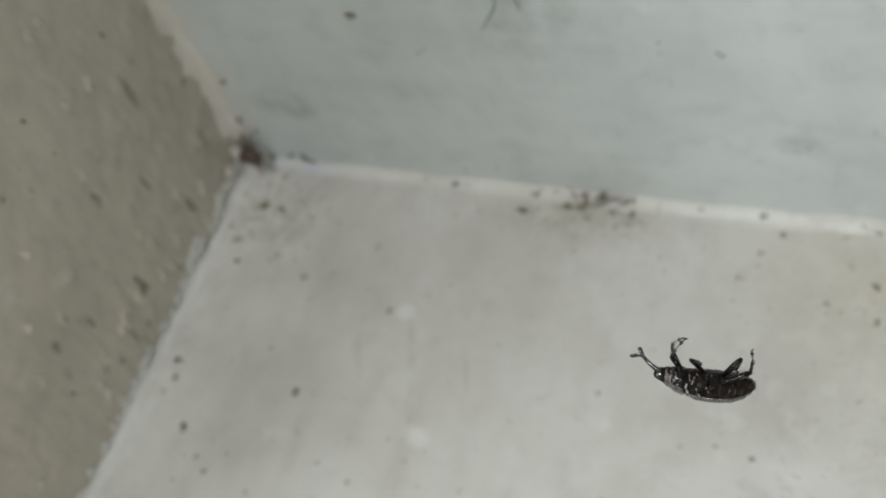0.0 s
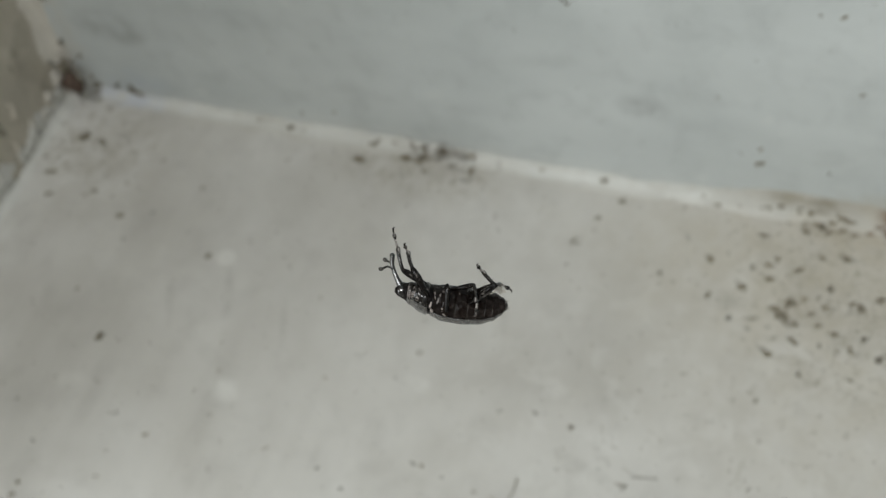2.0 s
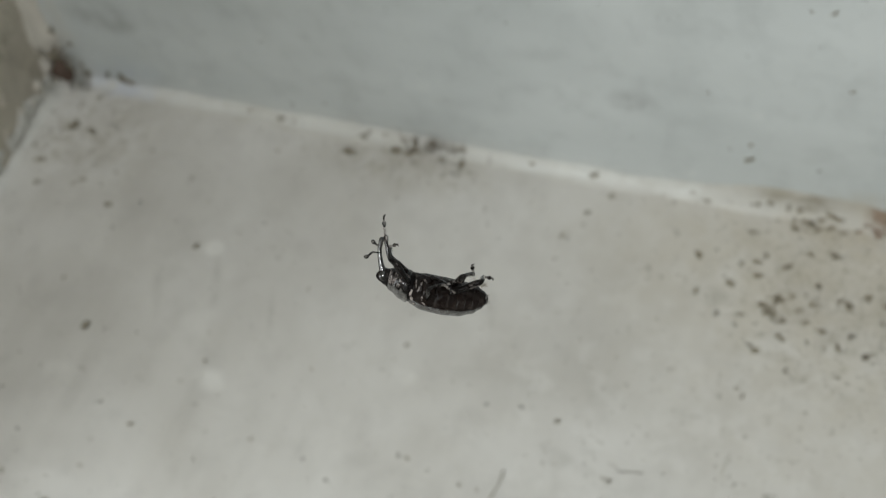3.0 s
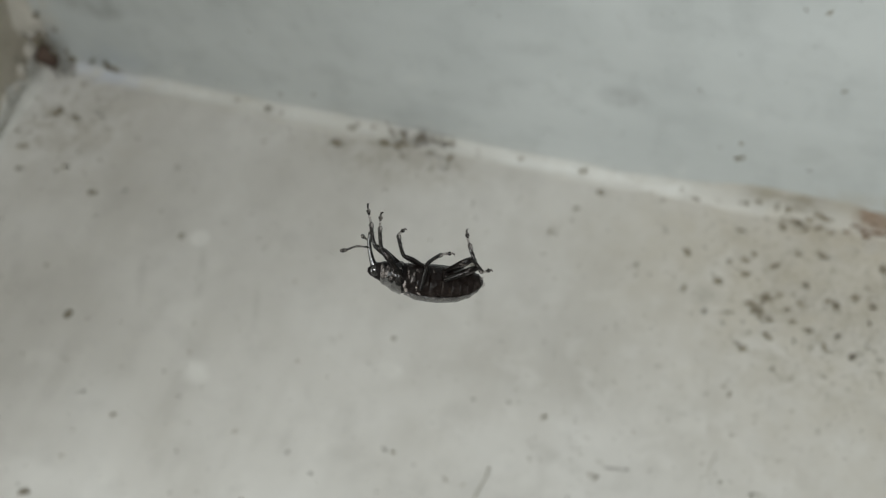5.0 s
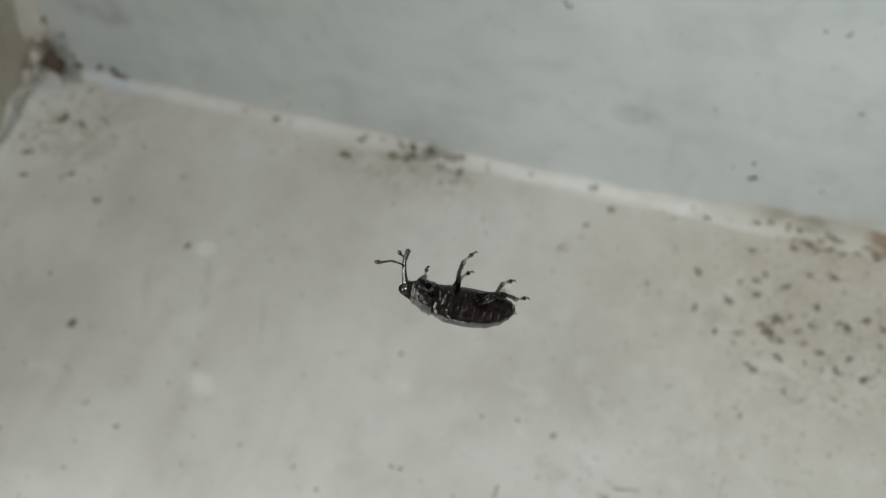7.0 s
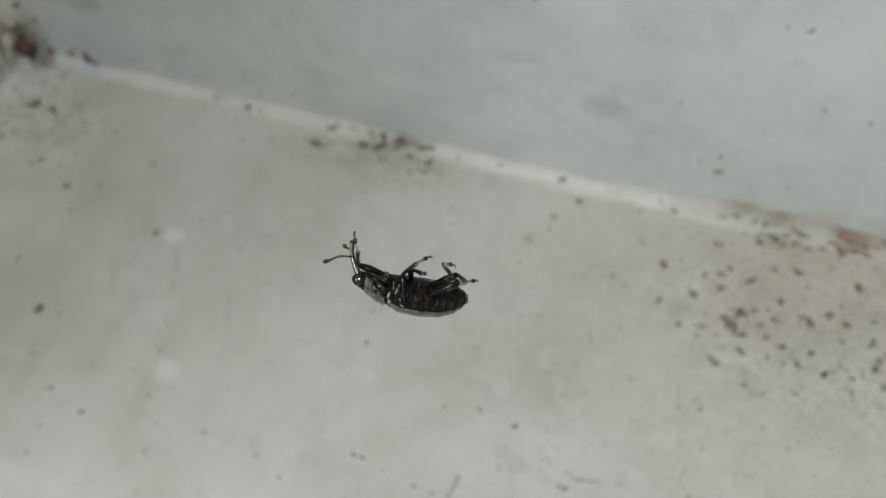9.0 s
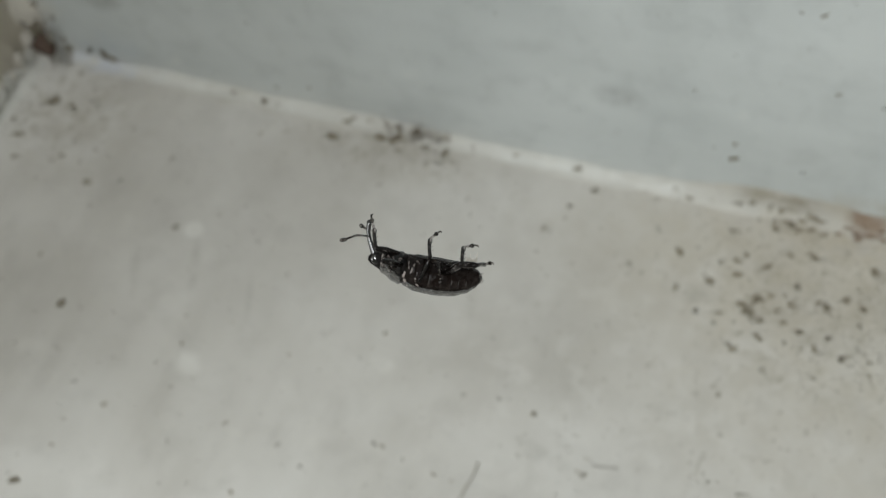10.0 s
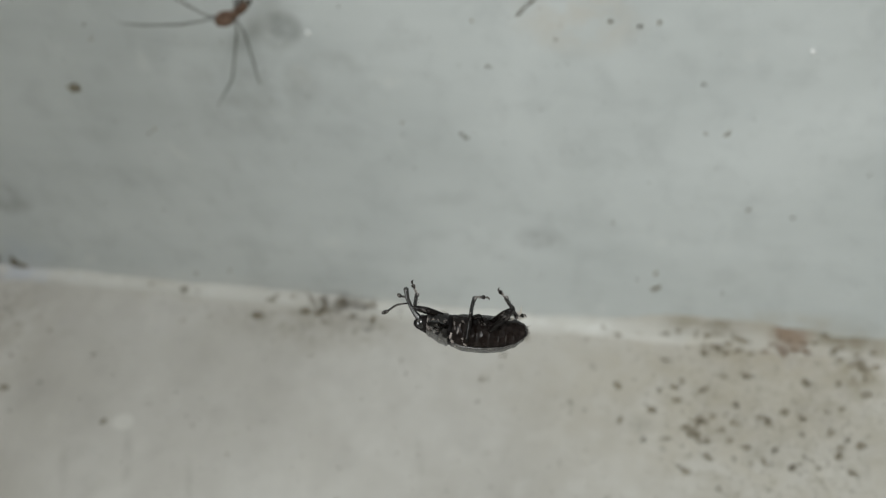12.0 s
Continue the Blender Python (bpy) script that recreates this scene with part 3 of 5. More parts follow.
    for side in (1, -1):
        bm = tube([(0, 0, 0), (2.6 * U, 10 * U, 0), (4.6 * U, 20 * U, 0), (4.0 * U, 27 * U, 0), (2.6 * U, 33 * U, 0), (1 * U, 39 * U, 0)],
                  [1.5 * U, 1.6 * U, 2.1 * U, 2.0 * U, 1.7 * U, 1.9 * U], 8)
        blob(bm, (0, 46 * U, 0), (4 * U, 7.5 * U, 4 * U), seed=side, rough=0.08)
        for k in range(3):
            blob(bm, ((3.6 - k) * U, (28 + 4 * k) * U, 0), (2.4 * U, 2.2 * U, 2.4 * U), sub=1, rough=0)
        antennae.append(part("antenna", bm, CLAW, snout, "thin dark clubbed antenna"))

    legs = {}
    for key, at, size in (("front_far", (-54, 16, 8), (56, 42, 33)), ("front_near", (-50, -2, 24), (56, 42, 33)),
                          ("middle_far", (-8, 15, 10), (44, 44, 26)), ("middle_near", (-12, -22, 27), (44, 44, 26)),
                          ("hind_far", (30, 13, 10), (60, 44, 24)), ("hind_near", (30, -3, 24), (60, 44, 24))):
        legs[key] = (build_leg(root, *size), Vector(at) * U, size)
    return root, snout, antennae, legs


def build_leg(root, a, b, c):
    """One leg: thigh, shin and jointed foot, each lying along its own y."""
    fat = 0.72 + 0.28 * (a - 44) / 16
    bm = tube([(0, -5 * U, 0), (0, 0, 0), (0.6 * U, 0.3 * a * U, 0), (0.8 * U, 0.62 * a * U, 0), (0.3 * U, 0.85 * a * U, 0), (0, a * U, 0), (0, (a + 2.5) * U, 0)],
              [q * fat * U for q in (4.2, 4.8, 5.9, 7.3, 6.2, 4.5, 1.6)], 14)
    thigh = part("leg", bm, THIGH, root, "dark jointed leg with pale scales")
    bm = tube([(0, -1 * U, 0), (0, 2 * U, 0), (-1 * U, 0.3 * b * U, 0), (-0.6 * U, 0.7 * b * U, 0), (0.8 * U, 0.95 * b * U, 0), (0.8 * U, (b + 1) * U, 0)],
              [2.6 * U, 3.7 * U, 3.3 * U, 3.5 * U, 4.3 * U, 2.0 * U], 12)
    for k in range(7):     # bristles along the shin
        y = (0.2 + 0.11 * k) * b * U
        s = 1 if k % 2 else -1
        tube([(2.4 * U * s, y, 0), (5.2 * U * s, y + 2.5 * U, 0.6 * U)], [0.5 * U, 0.15 * U], 4, bm)
    shin = part("shin", bm, LIMB, thigh)
    # the foot: two pale joints, a dark split pad, a claw joint with two claws
    bm = tube([(0, 0, 0), (0, 0.2 * c * U, 0), (0, 0.22 * c * U, 0), (0, 0.42 * c * U, 0), (0, 0.44 * c * U, 0)],
              [1.6 * U, 2.6 * U, 1.5 * U, 2.9 * U, 1.5 * U], 8)
    pale = len(bm.faces)
    tube([(0, 0.43 * c * U, 0), (0, 0.62 * c * U, 0), (0, 0.75 * c * U, 0), (0, 0.95 * c * U, 0)], [1.5 * U, 3.6 * U, 1.4 * U, 2.0 * U], 8, bm)
    for s in (1, -1):
        tube([(0, 0.92 * c * U, 0), ((1.2 * s + 1.2) * U, 1.06 * c * U, 0.6 * U), ((1.0 * s + 3.6) * U, 1.13 * c * U, 1.4 * U)], [1.3 * U, 1.0 * U, 0.3 * U], 6, bm)
        blob(bm, (2.2 * s * U, 0.66 * c * U, 0), (1.9 * U, 3.8 * U, 1.6 * U), sub=1, rough=0.1)
    bm.faces.ensure_lookup_table()
    for f in bm.faces[pale:]:
        f.material_index = 1
    foot = part("foot", bm, FOOT, thigh, "pale scaly foot with two dark claws")
    foot.data.materials.append(CLAW)
    return thigh, shin, foot


weevil, snout, antennae, legs = build_weevil()


# ======== silk that holds it ========
def build_silk(a, b, sag, name="silk_strand"):
    a, b = Vector(a), Vector(b)
    pts = [a.lerp(b, k / 12) - Vector((0, 0, sag * math.sin(math.pi * k / 12))) for k in range(13)]
    tagged(finish(tube(pts, [1.2e-6] * 13, 5), name, SILK), "hair-thin strand of spider silk", "silk", group="silk strands")


HANG = Vector((0.1321, -0.0952, 0.1128))
build_silk(HANG, (0.27, -0.0005, 0.21), 0.002)
build_silk(HANG, (0.0006, -0.010, 0.140), 0.002)

# ======== the spider on the back wall ========
def build_spider():
    root = tagged(new("spider"), "small brown long-legged spider on the painted wall", "spider")
    bm = bmesh.new()
    blob(bm, (-0.0002, 0, 0.0003), (0.0018, 0.0013, 0.00125), seed=3, rough=0.12, sub=3, turn=Euler((0, radians(-25), 0)))
    part("abdomen", bm, SPIDER, root)
    bm = bmesh.new()
    blob(bm, (0.0027, 0, 0.0023), (0.0022, 0.0009, 0.0008), seed=5, rough=0.12, sub=3, turn=Euler((0, radians(-40), 0)))
    part("head", bm, SPIDER, root)
    bm = bmesh.new()
    blob(bm, (0.0043, 0, 0.0037), (0.0006, 0.0006, 0.0005), seed=6, rough=0.1, sub=2)
    part("jaws", bm, SPIDER_LEG, root, "dark tip of the head")
    for knee, ankle, tip in (((-0.0085, 0.0004, -0.0017), (-0.0157, 0.0016, -0.0031), (-0.0209, 0.0036, -0.0044)),
                             ((-0.0031, 0.0002, 0.0004), (-0.0063, 0.0010, 0.0016), (-0.0105, 0.0036, 0.0018)),
                             ((0.0016, -0.0006, -0.0018), (-0.0015, 0.0006, -0.0122), (-0.0066, 0.0034, -0.0205)),
                             ((0.0027, -0.0002, -0.0020), (0.0026, 0.0012, -0.0092), (0.0019, 0.0036, -0.0153)),
                             ((0.0047, -0.0004, 0.0072), (0.0075, 0.0006, 0.0124), (0.0097, 0.0036, 0.0140)),
                             ((0.0041, -0.0004, 0.0078), (0.0035, 0.0006, 0.0134), (0.0037, 0.0036, 0.0170)),
                             ((0.0031, -0.0004, 0.0072), (-0.0005, 0.0006, 0.0124), (-0.0053, 0.0036, 0.0170)),
                             ((0.0051, -0.0004, 0.0068), (0.0095, 0.0006, 0.0104), (0.0127, 0.0036, 0.0110))):
        start = Vector((0.0016, -0.0002, 0.0012))
        k, a, e = Vector(knee), Vector(ankle), Vector(tip)
        pts = [start, start.lerp(k, 0.5), k, k.lerp(a, 0.5), a, a.lerp(e, 0.5), e]
        part("leg", tube(pts, [0.00012, 0.00011, 0.00015, 0.00011, 0.00014, 0.00010, 0.00007], 7), SPIDER_LEG, root)
    root.location = (0.0776, -0.0042, 0.0707)
    return root


build_spider()


# ======== dirt ========
FLOOR_CRUMBS_a = [(6.8, -1.1, 1.2), (11.0, -4.3, 0.8), (16.2, -7.6, 0.6), (9.6, -12.5, 1.6), (8.5, -13.6, 1.3), (17.2, -11.0, 0.8), (19.1, -11.6, 0.8), (13.8, -13.4, 1.2), (21.8, -14.3, 0.6), (2.5, -10.7, 0.7), (4.6, -15.3, 0.7), (7.2, -15.1, 0.6), (1.2, -17.1, 0.7), (2.9, -20.0, 0.8), (6.0, -19.3, 0.8), (6.6, -23.2, 1.5), (8.6, -28.9, 1.1), (18.2, -25.9, 1.1), (16.8, -27.3, 0.9), (26.9, -30.6, 1.2), (22.8, -26.1, 0.5), (24.3, -22.5, 0.6), (33.5, -28.3, 0.7), (41.2, -20.1, 0.7), (11.8, -41.2, 0.6), (30.5, -35.6, 0.6), (42.8, -31.0, 0.5), (56.6, -30.3, 0.6), (60.8, -27.0, 0.6), (49.2, -35.6, 0.9), (46.2, -0.9, 0.7), (53.6, -1.2, 1.2), (56.7, -1.4, 0.7)]
FLOOR_CRUMBS_b = [(56.2, -9.2, 0.8), (61.2, -7.3, 0.7), (59.0, -1.7, 0.5), (70.9, -6.0, 1.9), (72.7, -1.5, 1.2), (73.7, -0.6, 1.0), (77.2, -0.8, 0.8), (80.1, -3.5, 1.6), (81.9, -1.9, 0.9), (84.0, -2.4, 1.6), (83.9, -3.9, 1.3), (84.7, -0.7, 0.9), (81.3, -0.7, 0.9), (87.5, -0.7, 1.1), (87.8, -0.9, 0.9), (90.1, -3.5, 0.9), (91.1, -0.8, 0.7), (92.4, -0.9, 0.6), (92.7, -1.0, 1.1), (92.7, -4.3, 0.8), (94.6, -3.6, 1.4), (93.7, -6.6, 1.3), (94.9, -5.9, 0.8), (91.6, -7.2, 0.6), (87.2, -8.7, 0.5), (98.2, -7.5, 0.6), (84.5, -14.9, 0.7), (102.5, -13.3, 0.7), (104.0, -16.6, 0.9), (118.6, -15.7, 1.0), (119.9, -16.0, 0.5), (118.7, -21.1, 0.6), (108.7, -0.9, 1.0)]
FLOOR_CRUMBS_c = [(121.5, -1.1, 1.1), (125.4, -4.6, 1.0), (121.9, -9.3, 0.8), (137.5, -3.4, 0.9), (143.4, -1.7, 1.2), (139.1, -9.8, 0.8), (140.5, -0.8, 0.8), (147.8, -1.3, 0.7), (144.3, -13.9, 1.5), (145.3, -21.5, 1.0), (138.6, -20.4, 0.5), (135.8, -19.1, 0.6), (154.8, -0.6, 0.9), (152.8, -1.0, 1.0), (151.8, -1.1, 0.9), (158.4, -0.9, 0.8), (153.0, -6.4, 1.2), (155.5, -5.6, 0.4), (162.9, -2.7, 1.0), (160.2, -3.9, 1.2), (152.0, -13.8, 0.8), (155.4, -15.9, 1.4), (160.4, -12.5, 1.2), (153.6, -15.0, 0.5), (154.5, -12.7, 0.9), (150.9, -18.4, 1.4), (163.9, -8.9, 0.9), (156.2, -11.0, 0.8), (159.6, -19.8, 1.7), (161.7, -18.9, 0.9), (164.4, -17.8, 0.8), (166.1, -15.3, 1.4), (153.7, -22.0, 0.5)]
FLOOR_CRUMBS_d = [(159.3, -23.5, 1.4), (161.0, -24.3, 1.1), (161.4, -27.8, 1.2), (149.6, -25.4, 1.3), (153.6, -24.6, 0.6), (152.4, -24.9, 0.5), (153.3, -27.1, 0.7), (155.8, -30.3, 0.6), (157.5, -31.3, 1.2), (158.7, -22.7, 0.9), (165.6, -19.7, 1.1), (165.1, -23.5, 0.9), (167.9, -24.5, 1.1), (165.8, -27.3, 0.8), (168.7, -28.0, 0.7), (163.0, -33.9, 0.8), (166.1, -35.2, 0.5), (156.9, -40.5, 0.7), (137.8, -47.7, 0.5), (127.4, -53.3, 0.7), (138.8, -61.5, 0.8), (158.5, -48.0, 0.6), (163.5, -57.6, 0.7), (152.6, -62.5, 0.8), (155.8, -63.1, 0.8), (136.6, -68.3, 1.0), (138.1, -67.1, 1.1), (158.4, -56.7, 0.7), (155.8, -39.4, 0.5), (153.3, -41.4, 0.6), (5.6, -55.4, 1.6), (7.0, -59.5, 1.1), (14.1, -69.5, 1.5)]
FLOOR_CRUMBS_e = [(35.6, -57.6, 1.2), (39.9, -57.2, 0.7), (26.1, -48.8, 0.6), (40.3, -66.2, 0.4), (20.0, -75.5, 0.8), (23.2, -78.1, 0.9), (26.5, -73.4, 0.7), (17.0, -75.8, 0.6), (17.1, -81.1, 0.7), (33.8, -80.3, 0.8), (46.5, -71.2, 0.8), (48.3, -78.4, 0.5), (48.7, -83.5, 0.6), (33.8, -92.4, 0.8), (35.0, -90.7, 0.8), (45.4, -91.4, 1.3), (68.2, -77.1, 0.6), (76.5, -70.6, 0.7), (64.0, -67.2, 0.7), (62.0, -58.5, 0.5), (54.0, -73.8, 0.7), (70.4, -84.3, 0.5), (74.9, -82.8, 0.5), (82.8, -81.9, 0.6), (35.1, -88.2, 0.8), (21.4, -86.0, 0.8), (18.4, -53.1, 0.5), (75.1, -39.2, 0.5), (82.1, -55.0, 0.5), (103.0, -66.7, 0.8), (104.5, -66.6, 0.5), (121.0, -52.4, 0.7), (114.9, -53.4, 0.6)]
FLOOR_CRUMBS_f = [(114.7, -68.9, 0.6), (117.8, -69.0, 0.5), (116.3, -41.2, 0.5), (97.2, -45.9, 0.6), (92.2, -74.3, 0.7), (86.9, -71.9, 0.7), (176.6, -13.3, 0.7), (178.0, -16.7, 1.1), (177.8, -20.4, 1.0), (172.8, -24.5, 1.2), (175.6, -28.0, 1.6), (177.0, -29.0, 0.6), (180.4, -27.3, 0.9), (180.7, -29.8, 0.8), (185.9, -27.5, 1.2), (185.8, -31.2, 0.8), (187.5, -21.5, 1.3), (184.1, -22.3, 0.9), (182.8, -19.1, 1.2), (178.1, -25.3, 0.7), (181.9, -26.2, 0.7), (184.7, -7.9, 1.0), (189.7, -5.9, 1.0), (187.6, -6.2, 0.7), (189.9, -9.9, 1.2), (173.7, -5.6, 0.7), (178.5, -14.5, 0.5), (185.1, -13.8, 1.0), (182.5, -14.7, 0.9), (171.6, -33.0, 0.6), (185.6, -20.6, 0.9), (7.3, -2.7, 1.1), (121.6, -0.6, 0.7)]
FLOOR_CRUMBS_g = [(157.2, -21.8, 1.6), (158.0, -23.1, 1.3), (170.4, -17.5, 1.0), (171.6, -18.4, 1.3), (178.8, -8.7, 1.4), (168.2, -8.2, 1.2), (174.6, -15.7, 1.3), (163.6, -21.3, 1.1), (170.9, -27.2, 1.2), (183.6, -24.4, 1.1), (29.5, -15.3, 0.5), (5.8, -55.8, 1.3), (7.3, -59.9, 0.9), (5.9, -63.2, 0.9), (14.2, -69.9, 1.1), (23.2, -78.1, 0.7)]
WALL_CRUMBS_a = [(3.3, 15.0, 1.2), (0.3, 10.5, 0.8), (5.7, 11.2, 1.0), (56.8, 4.5, 0.6), (53.9, 22.3, 0.5), (40.5, 1.1, 0.5), (64.5, 6.5, 0.6), (149.9, 13.2, 1.2), (146.0, 14.9, 0.6), (149.3, 17.1, 0.6), (161.9, 13.2, 0.6), (43.5, 51.3, 1.6), (49.8, 65.0, 0.6), (50.2, 62.1, 0.5), (55.9, 42.0, 0.8), (103.7, 48.7, 0.5), (103.5, 45.9, 0.5), (113.9, 47.3, 0.8), (114.9, 46.6, 0.8), (116.5, 70.5, 0.5), (118.8, 62.0, 0.8), (138.0, 71.9, 0.7), (142.4, 71.3, 0.8), (145.3, 72.2, 0.6), (129.8, 68.0, 0.5), (153.1, 61.1, 0.7), (158.0, 51.6, 0.9), (154.5, 51.3, 0.6), (163.7, 35.3, 0.6), (171.1, 34.0, 0.7), (181.5, 45.0, 0.5), (140.8, 29.1, 0.7), (15.6, 2.7, 2.1)]
WALL_CRUMBS_b = [(17.0, 1.7, 1.8), (12.0, 3.1, 2.0), (6.1, 1.2, 2.1), (6.2, 4.8, 1.1), (2.5, 14.5, 1.3), (2.9, 14.8, 0.9), (4.4, 28.4, 1.8), (4.8, 27.9, 1.0), (57.2, 43.0, 0.6)]
SIDE_CRUMBS_a = [(-2.1, 34.8, 1.0), (-5.8, 34.1, 1.0), (-14.9, 38.5, 0.7), (-51.7, 7.6, 1.0), (-44.0, 1.7, 1.7), (-42.7, 55.9, 0.7), (-35.7, 44.5, 0.8), (-74.5, 19.0, 1.1), (-17.3, 60.5, 1.0), (-43.3, 65.7, 1.0), (-56.9, 60.2, 0.8), (-83.1, 3.0, 0.9), (-51.5, 27.5, 0.7), (-15.2, 50.6, 0.6), (-62.3, 10.1, 1.2), (-65.9, 12.9, 0.9)]


def crumb_mesh(seed, size, mat, bits=2):
    """An angular fragment of dirt about one unit long, broken out of one to three bits, flat underneath."""
    rnd = random.Random(seed * 13 + 5)
    bm = bmesh.new()
    for k in range(bits):
        shift = Vector((rnd.uniform(-0.7, 0.7), rnd.uniform(-0.32, 0.32), 0)) if k else Vector((0, 0, 0))
        q = 0.9 if k == 0 else rnd.uniform(0.3, 0.7)
        made = bmesh.ops.create_icosphere(bm, subdivisions=2, radius=1.0)["verts"]
        turn = Euler((rnd.uniform(0, 6), rnd.uniform(0, 6), rnd.uniform(0, 6)))
        for v in made:
            c = v.co.copy()
            w = 1 + 0.75 * noise.noise(c * 1.9 + Vector((seed * 7.3, k * 3.1, seed))) + 0.35 * noise.noise(c * 4.3 + Vector((seed, 2, k)))
            c = Vector((c.x * size[0], c.y * size[1], c.z * size[2])) * (w * q)
            c.rotate(Euler((0, 0, turn.z if k else 0)))
            v.co = c + shift
    for v in bm.verts:
        v.co.z = max(v.co.z, -0.3 * size[2])
    me = bpy.data.meshes.new("dirt_crumb")
    bmesh.ops.recalc_face_normals(bm, faces=bm.faces)
    bm.to_mesh(me)
    bm.free()
    me.materials.append(mat)
    return me


def scatter_crumbs():
    rnd = random.Random(4)
    sizes = ((0.50, 0.30, 0.22), (0.62, 0.20, 0.18), (0.46, 0.40, 0.16), (0.66, 0.15, 0.15), (0.55, 0.30, 0.25), (0.42, 0.34, 0.26), (0.58, 0.24, 0.12), (0.50, 0.36, 0.12))
    dark = [crumb_mesh(i, (q[0], q[1] * 0.7, q[2] * 0.6), CRUMB, 2 + i % 3) for i, q in enumerate(sizes)]
    pale = [crumb_mesh(i + 20, (q[0], q[1] * 0.85, q[2] * 0.4), FLAKE, 2 + (i + 1) % 4) for i, q in enumerate(sizes)]
    for rows_, wall in ((FLOOR_CRUMBS_a, 0), (FLOOR_CRUMBS_b, 0), (FLOOR_CRUMBS_c, 0), (FLOOR_CRUMBS_d, 0), (FLOOR_CRUMBS_e, 0), (FLOOR_CRUMBS_f, 0), (FLOOR_CRUMBS_g, 0), (WALL_CRUMBS_a, 1), (WALL_CRUMBS_b, 1)):
        for x, v, s in rows_:
            grey = rnd.random() < (0.75 if s > 0.9 else 0.5)
            s *= 1.5 if grey else 1.12
            ob = new("dirt_crumb", rnd.choice(pale if grey else dark))
            x, v, s = x / 1000, v / 1000, s / 1000
            turn = rnd.gauss(0.6, 0.9)
            tone = "grey-brown flake" if grey else "dark speck"
            if wall:
                ob.matrix_basis = Matrix.Translation((x, -back_lift(x, v) - 0.06 * s, v)) @ Matrix.Rotation(radians(90), 4, "X") @ Matrix.Rotation(turn, 4, "Z") @ Matrix.Scale(s, 4)
                tagged(ob, tone + " of dirt stuck to the wall", "dirt", group="specks of dirt")
            else:
                ob.matrix_basis = Matrix.Translation((x, v, max(floor_lift(x, -v), bead_rise(x, -v)) + 0.05 * s)) @ Matrix.Rotation(turn, 4, "Z") @ Matrix.Scale(s, 4)
                tagged(ob, tone + " of dirt lying on the ledge", "dirt", group="specks of dirt")


def side_crumbs():
    rnd = random.Random(9)
    mesh = crumb_mesh(11, (0.5, 0.34, 0.2), CRUMB, 2)
    for y, z, s in SIDE_CRUMBS_a:
        y, z, s = y / 1000, z / 1000, s / 1000
        ob = new("dirt_crumb", mesh)
        ob.matrix_basis = Matrix.Translation((side_lift(-y, z) + 0.06 * s, y, z)) @ Matrix.Rotation(radians(90), 4, "Y") @ Matrix.Rotation(rnd.uniform(0, 6), 4, "Z") @ Matrix.Scale(s, 4)
        tagged(ob, "dark speck of dirt on the taupe wall", "dirt", group="specks of dirt")


def fine_dust():
    """Specks too small to pick apart, thick in the dirty patches."""
    rnd = random.Random(8)
    bm = bmesh.new()
    for cx, cy, sx, sy, n in ((0.165, -0.018, 0.022, 0.012, 260), (0.182, -0.024, 0.014, 0.012, 420), (0.078, -0.006, 0.016, 0.004, 90), (0.012, -0.014, 0.010, 0.009, 60), (0.1, -0.05, 0.05, 0.03, 260), (0.15, -0.05, 0.02, 0.014, 200), (0.16, -0.004, 0.02, 0.003, 120)):
        for _ in range(n):
            x, y = rnd.gauss(cx, sx), rnd.gauss(cy, sy)
            if x < 0.004 or y > -0.002:
                continue
            s = rnd.uniform(0.00008, 0.00030)
            vs = [bm.verts.new((x + s * rnd.uniform(0.5, 1.4) * math.cos(a + 0.3), y + s * rnd.uniform(0.4, 1.2) * math.sin(a + 0.3), floor_lift(x, -y))) for a in (0, 1.57, 3.14, 4.71)]
            top = bm.verts.new((x, y, floor_lift(x, -y) + 0.6 * s))
            for k in range(4):
                bm.faces.new((vs[k], vs[(k + 1) % 4], top))
    tagged(finish(bm, "dust", CRUMB, smooth=False), "fine dark dust scattered over the ledge", "dust", kind="stuff")


def build_clump():
    """The dried insect husk jammed in the corner, with its web."""
    root = tagged(new("insect_husk"), "dried brown insect husk stuck in the corner", "husk")
    root.location = (0.0038, -0.0036, 0.0062)
    root.scale = (1.15, 1.05, 1.1)
    bm = bmesh.new()
    blob(bm, (0.0003, -0.0004, 0), (0.0022, 0.0019, 0.0023), seed=2, rough=0.45, sub=3)
    part("body", bm, HUSK, root)
    bm = bmesh.new()
    blob(bm, (-0.0010, 0.0004, 0.0032), (0.0011, 0.0009, 0.0012), seed=4, rough=0.7)
    blob(bm, (0.0002, 0.0006, 0.0049), (0.0006, 0.0006, 0.0008), seed=8, rough=0.8)
    part("head", bm, CRUMB, root)
    for i, (p, q) in enumerate((((0.0004, 0, 0.0025), (0.0022, 0.001, 0.0062)), ((-0.001, 0, 0.002), (-0.0032, 0, 0.0055)), ((0.001, -0.0006, 0.001), (0.0042, -0.001, 0.0022)), ((0.0008, -0.001, -0.0008), (0.0030, -0.0032, -0.0026)))):
        p, q = Vector(p), Vector(q)
        mid = p.lerp(q, 0.55) + Vector((0.0003, 0, 0.0008))
        part("leg", tube([p, mid, q], [0.0003, 0.00026, 0.00012], 6), CRUMB, root)


def lump_thing(name, mat, label, category, pieces, group=""):
    bm = bmesh.new()
    for i, (at, size, turn) in enumerate(pieces):
        blob(bm, at, size, seed=i * 1.7 + at[0] * 900, rough=0.8, turn=Euler((0, 0, radians(turn))))
    return tagged(finish(bm, name, mat), label, category, group=group)


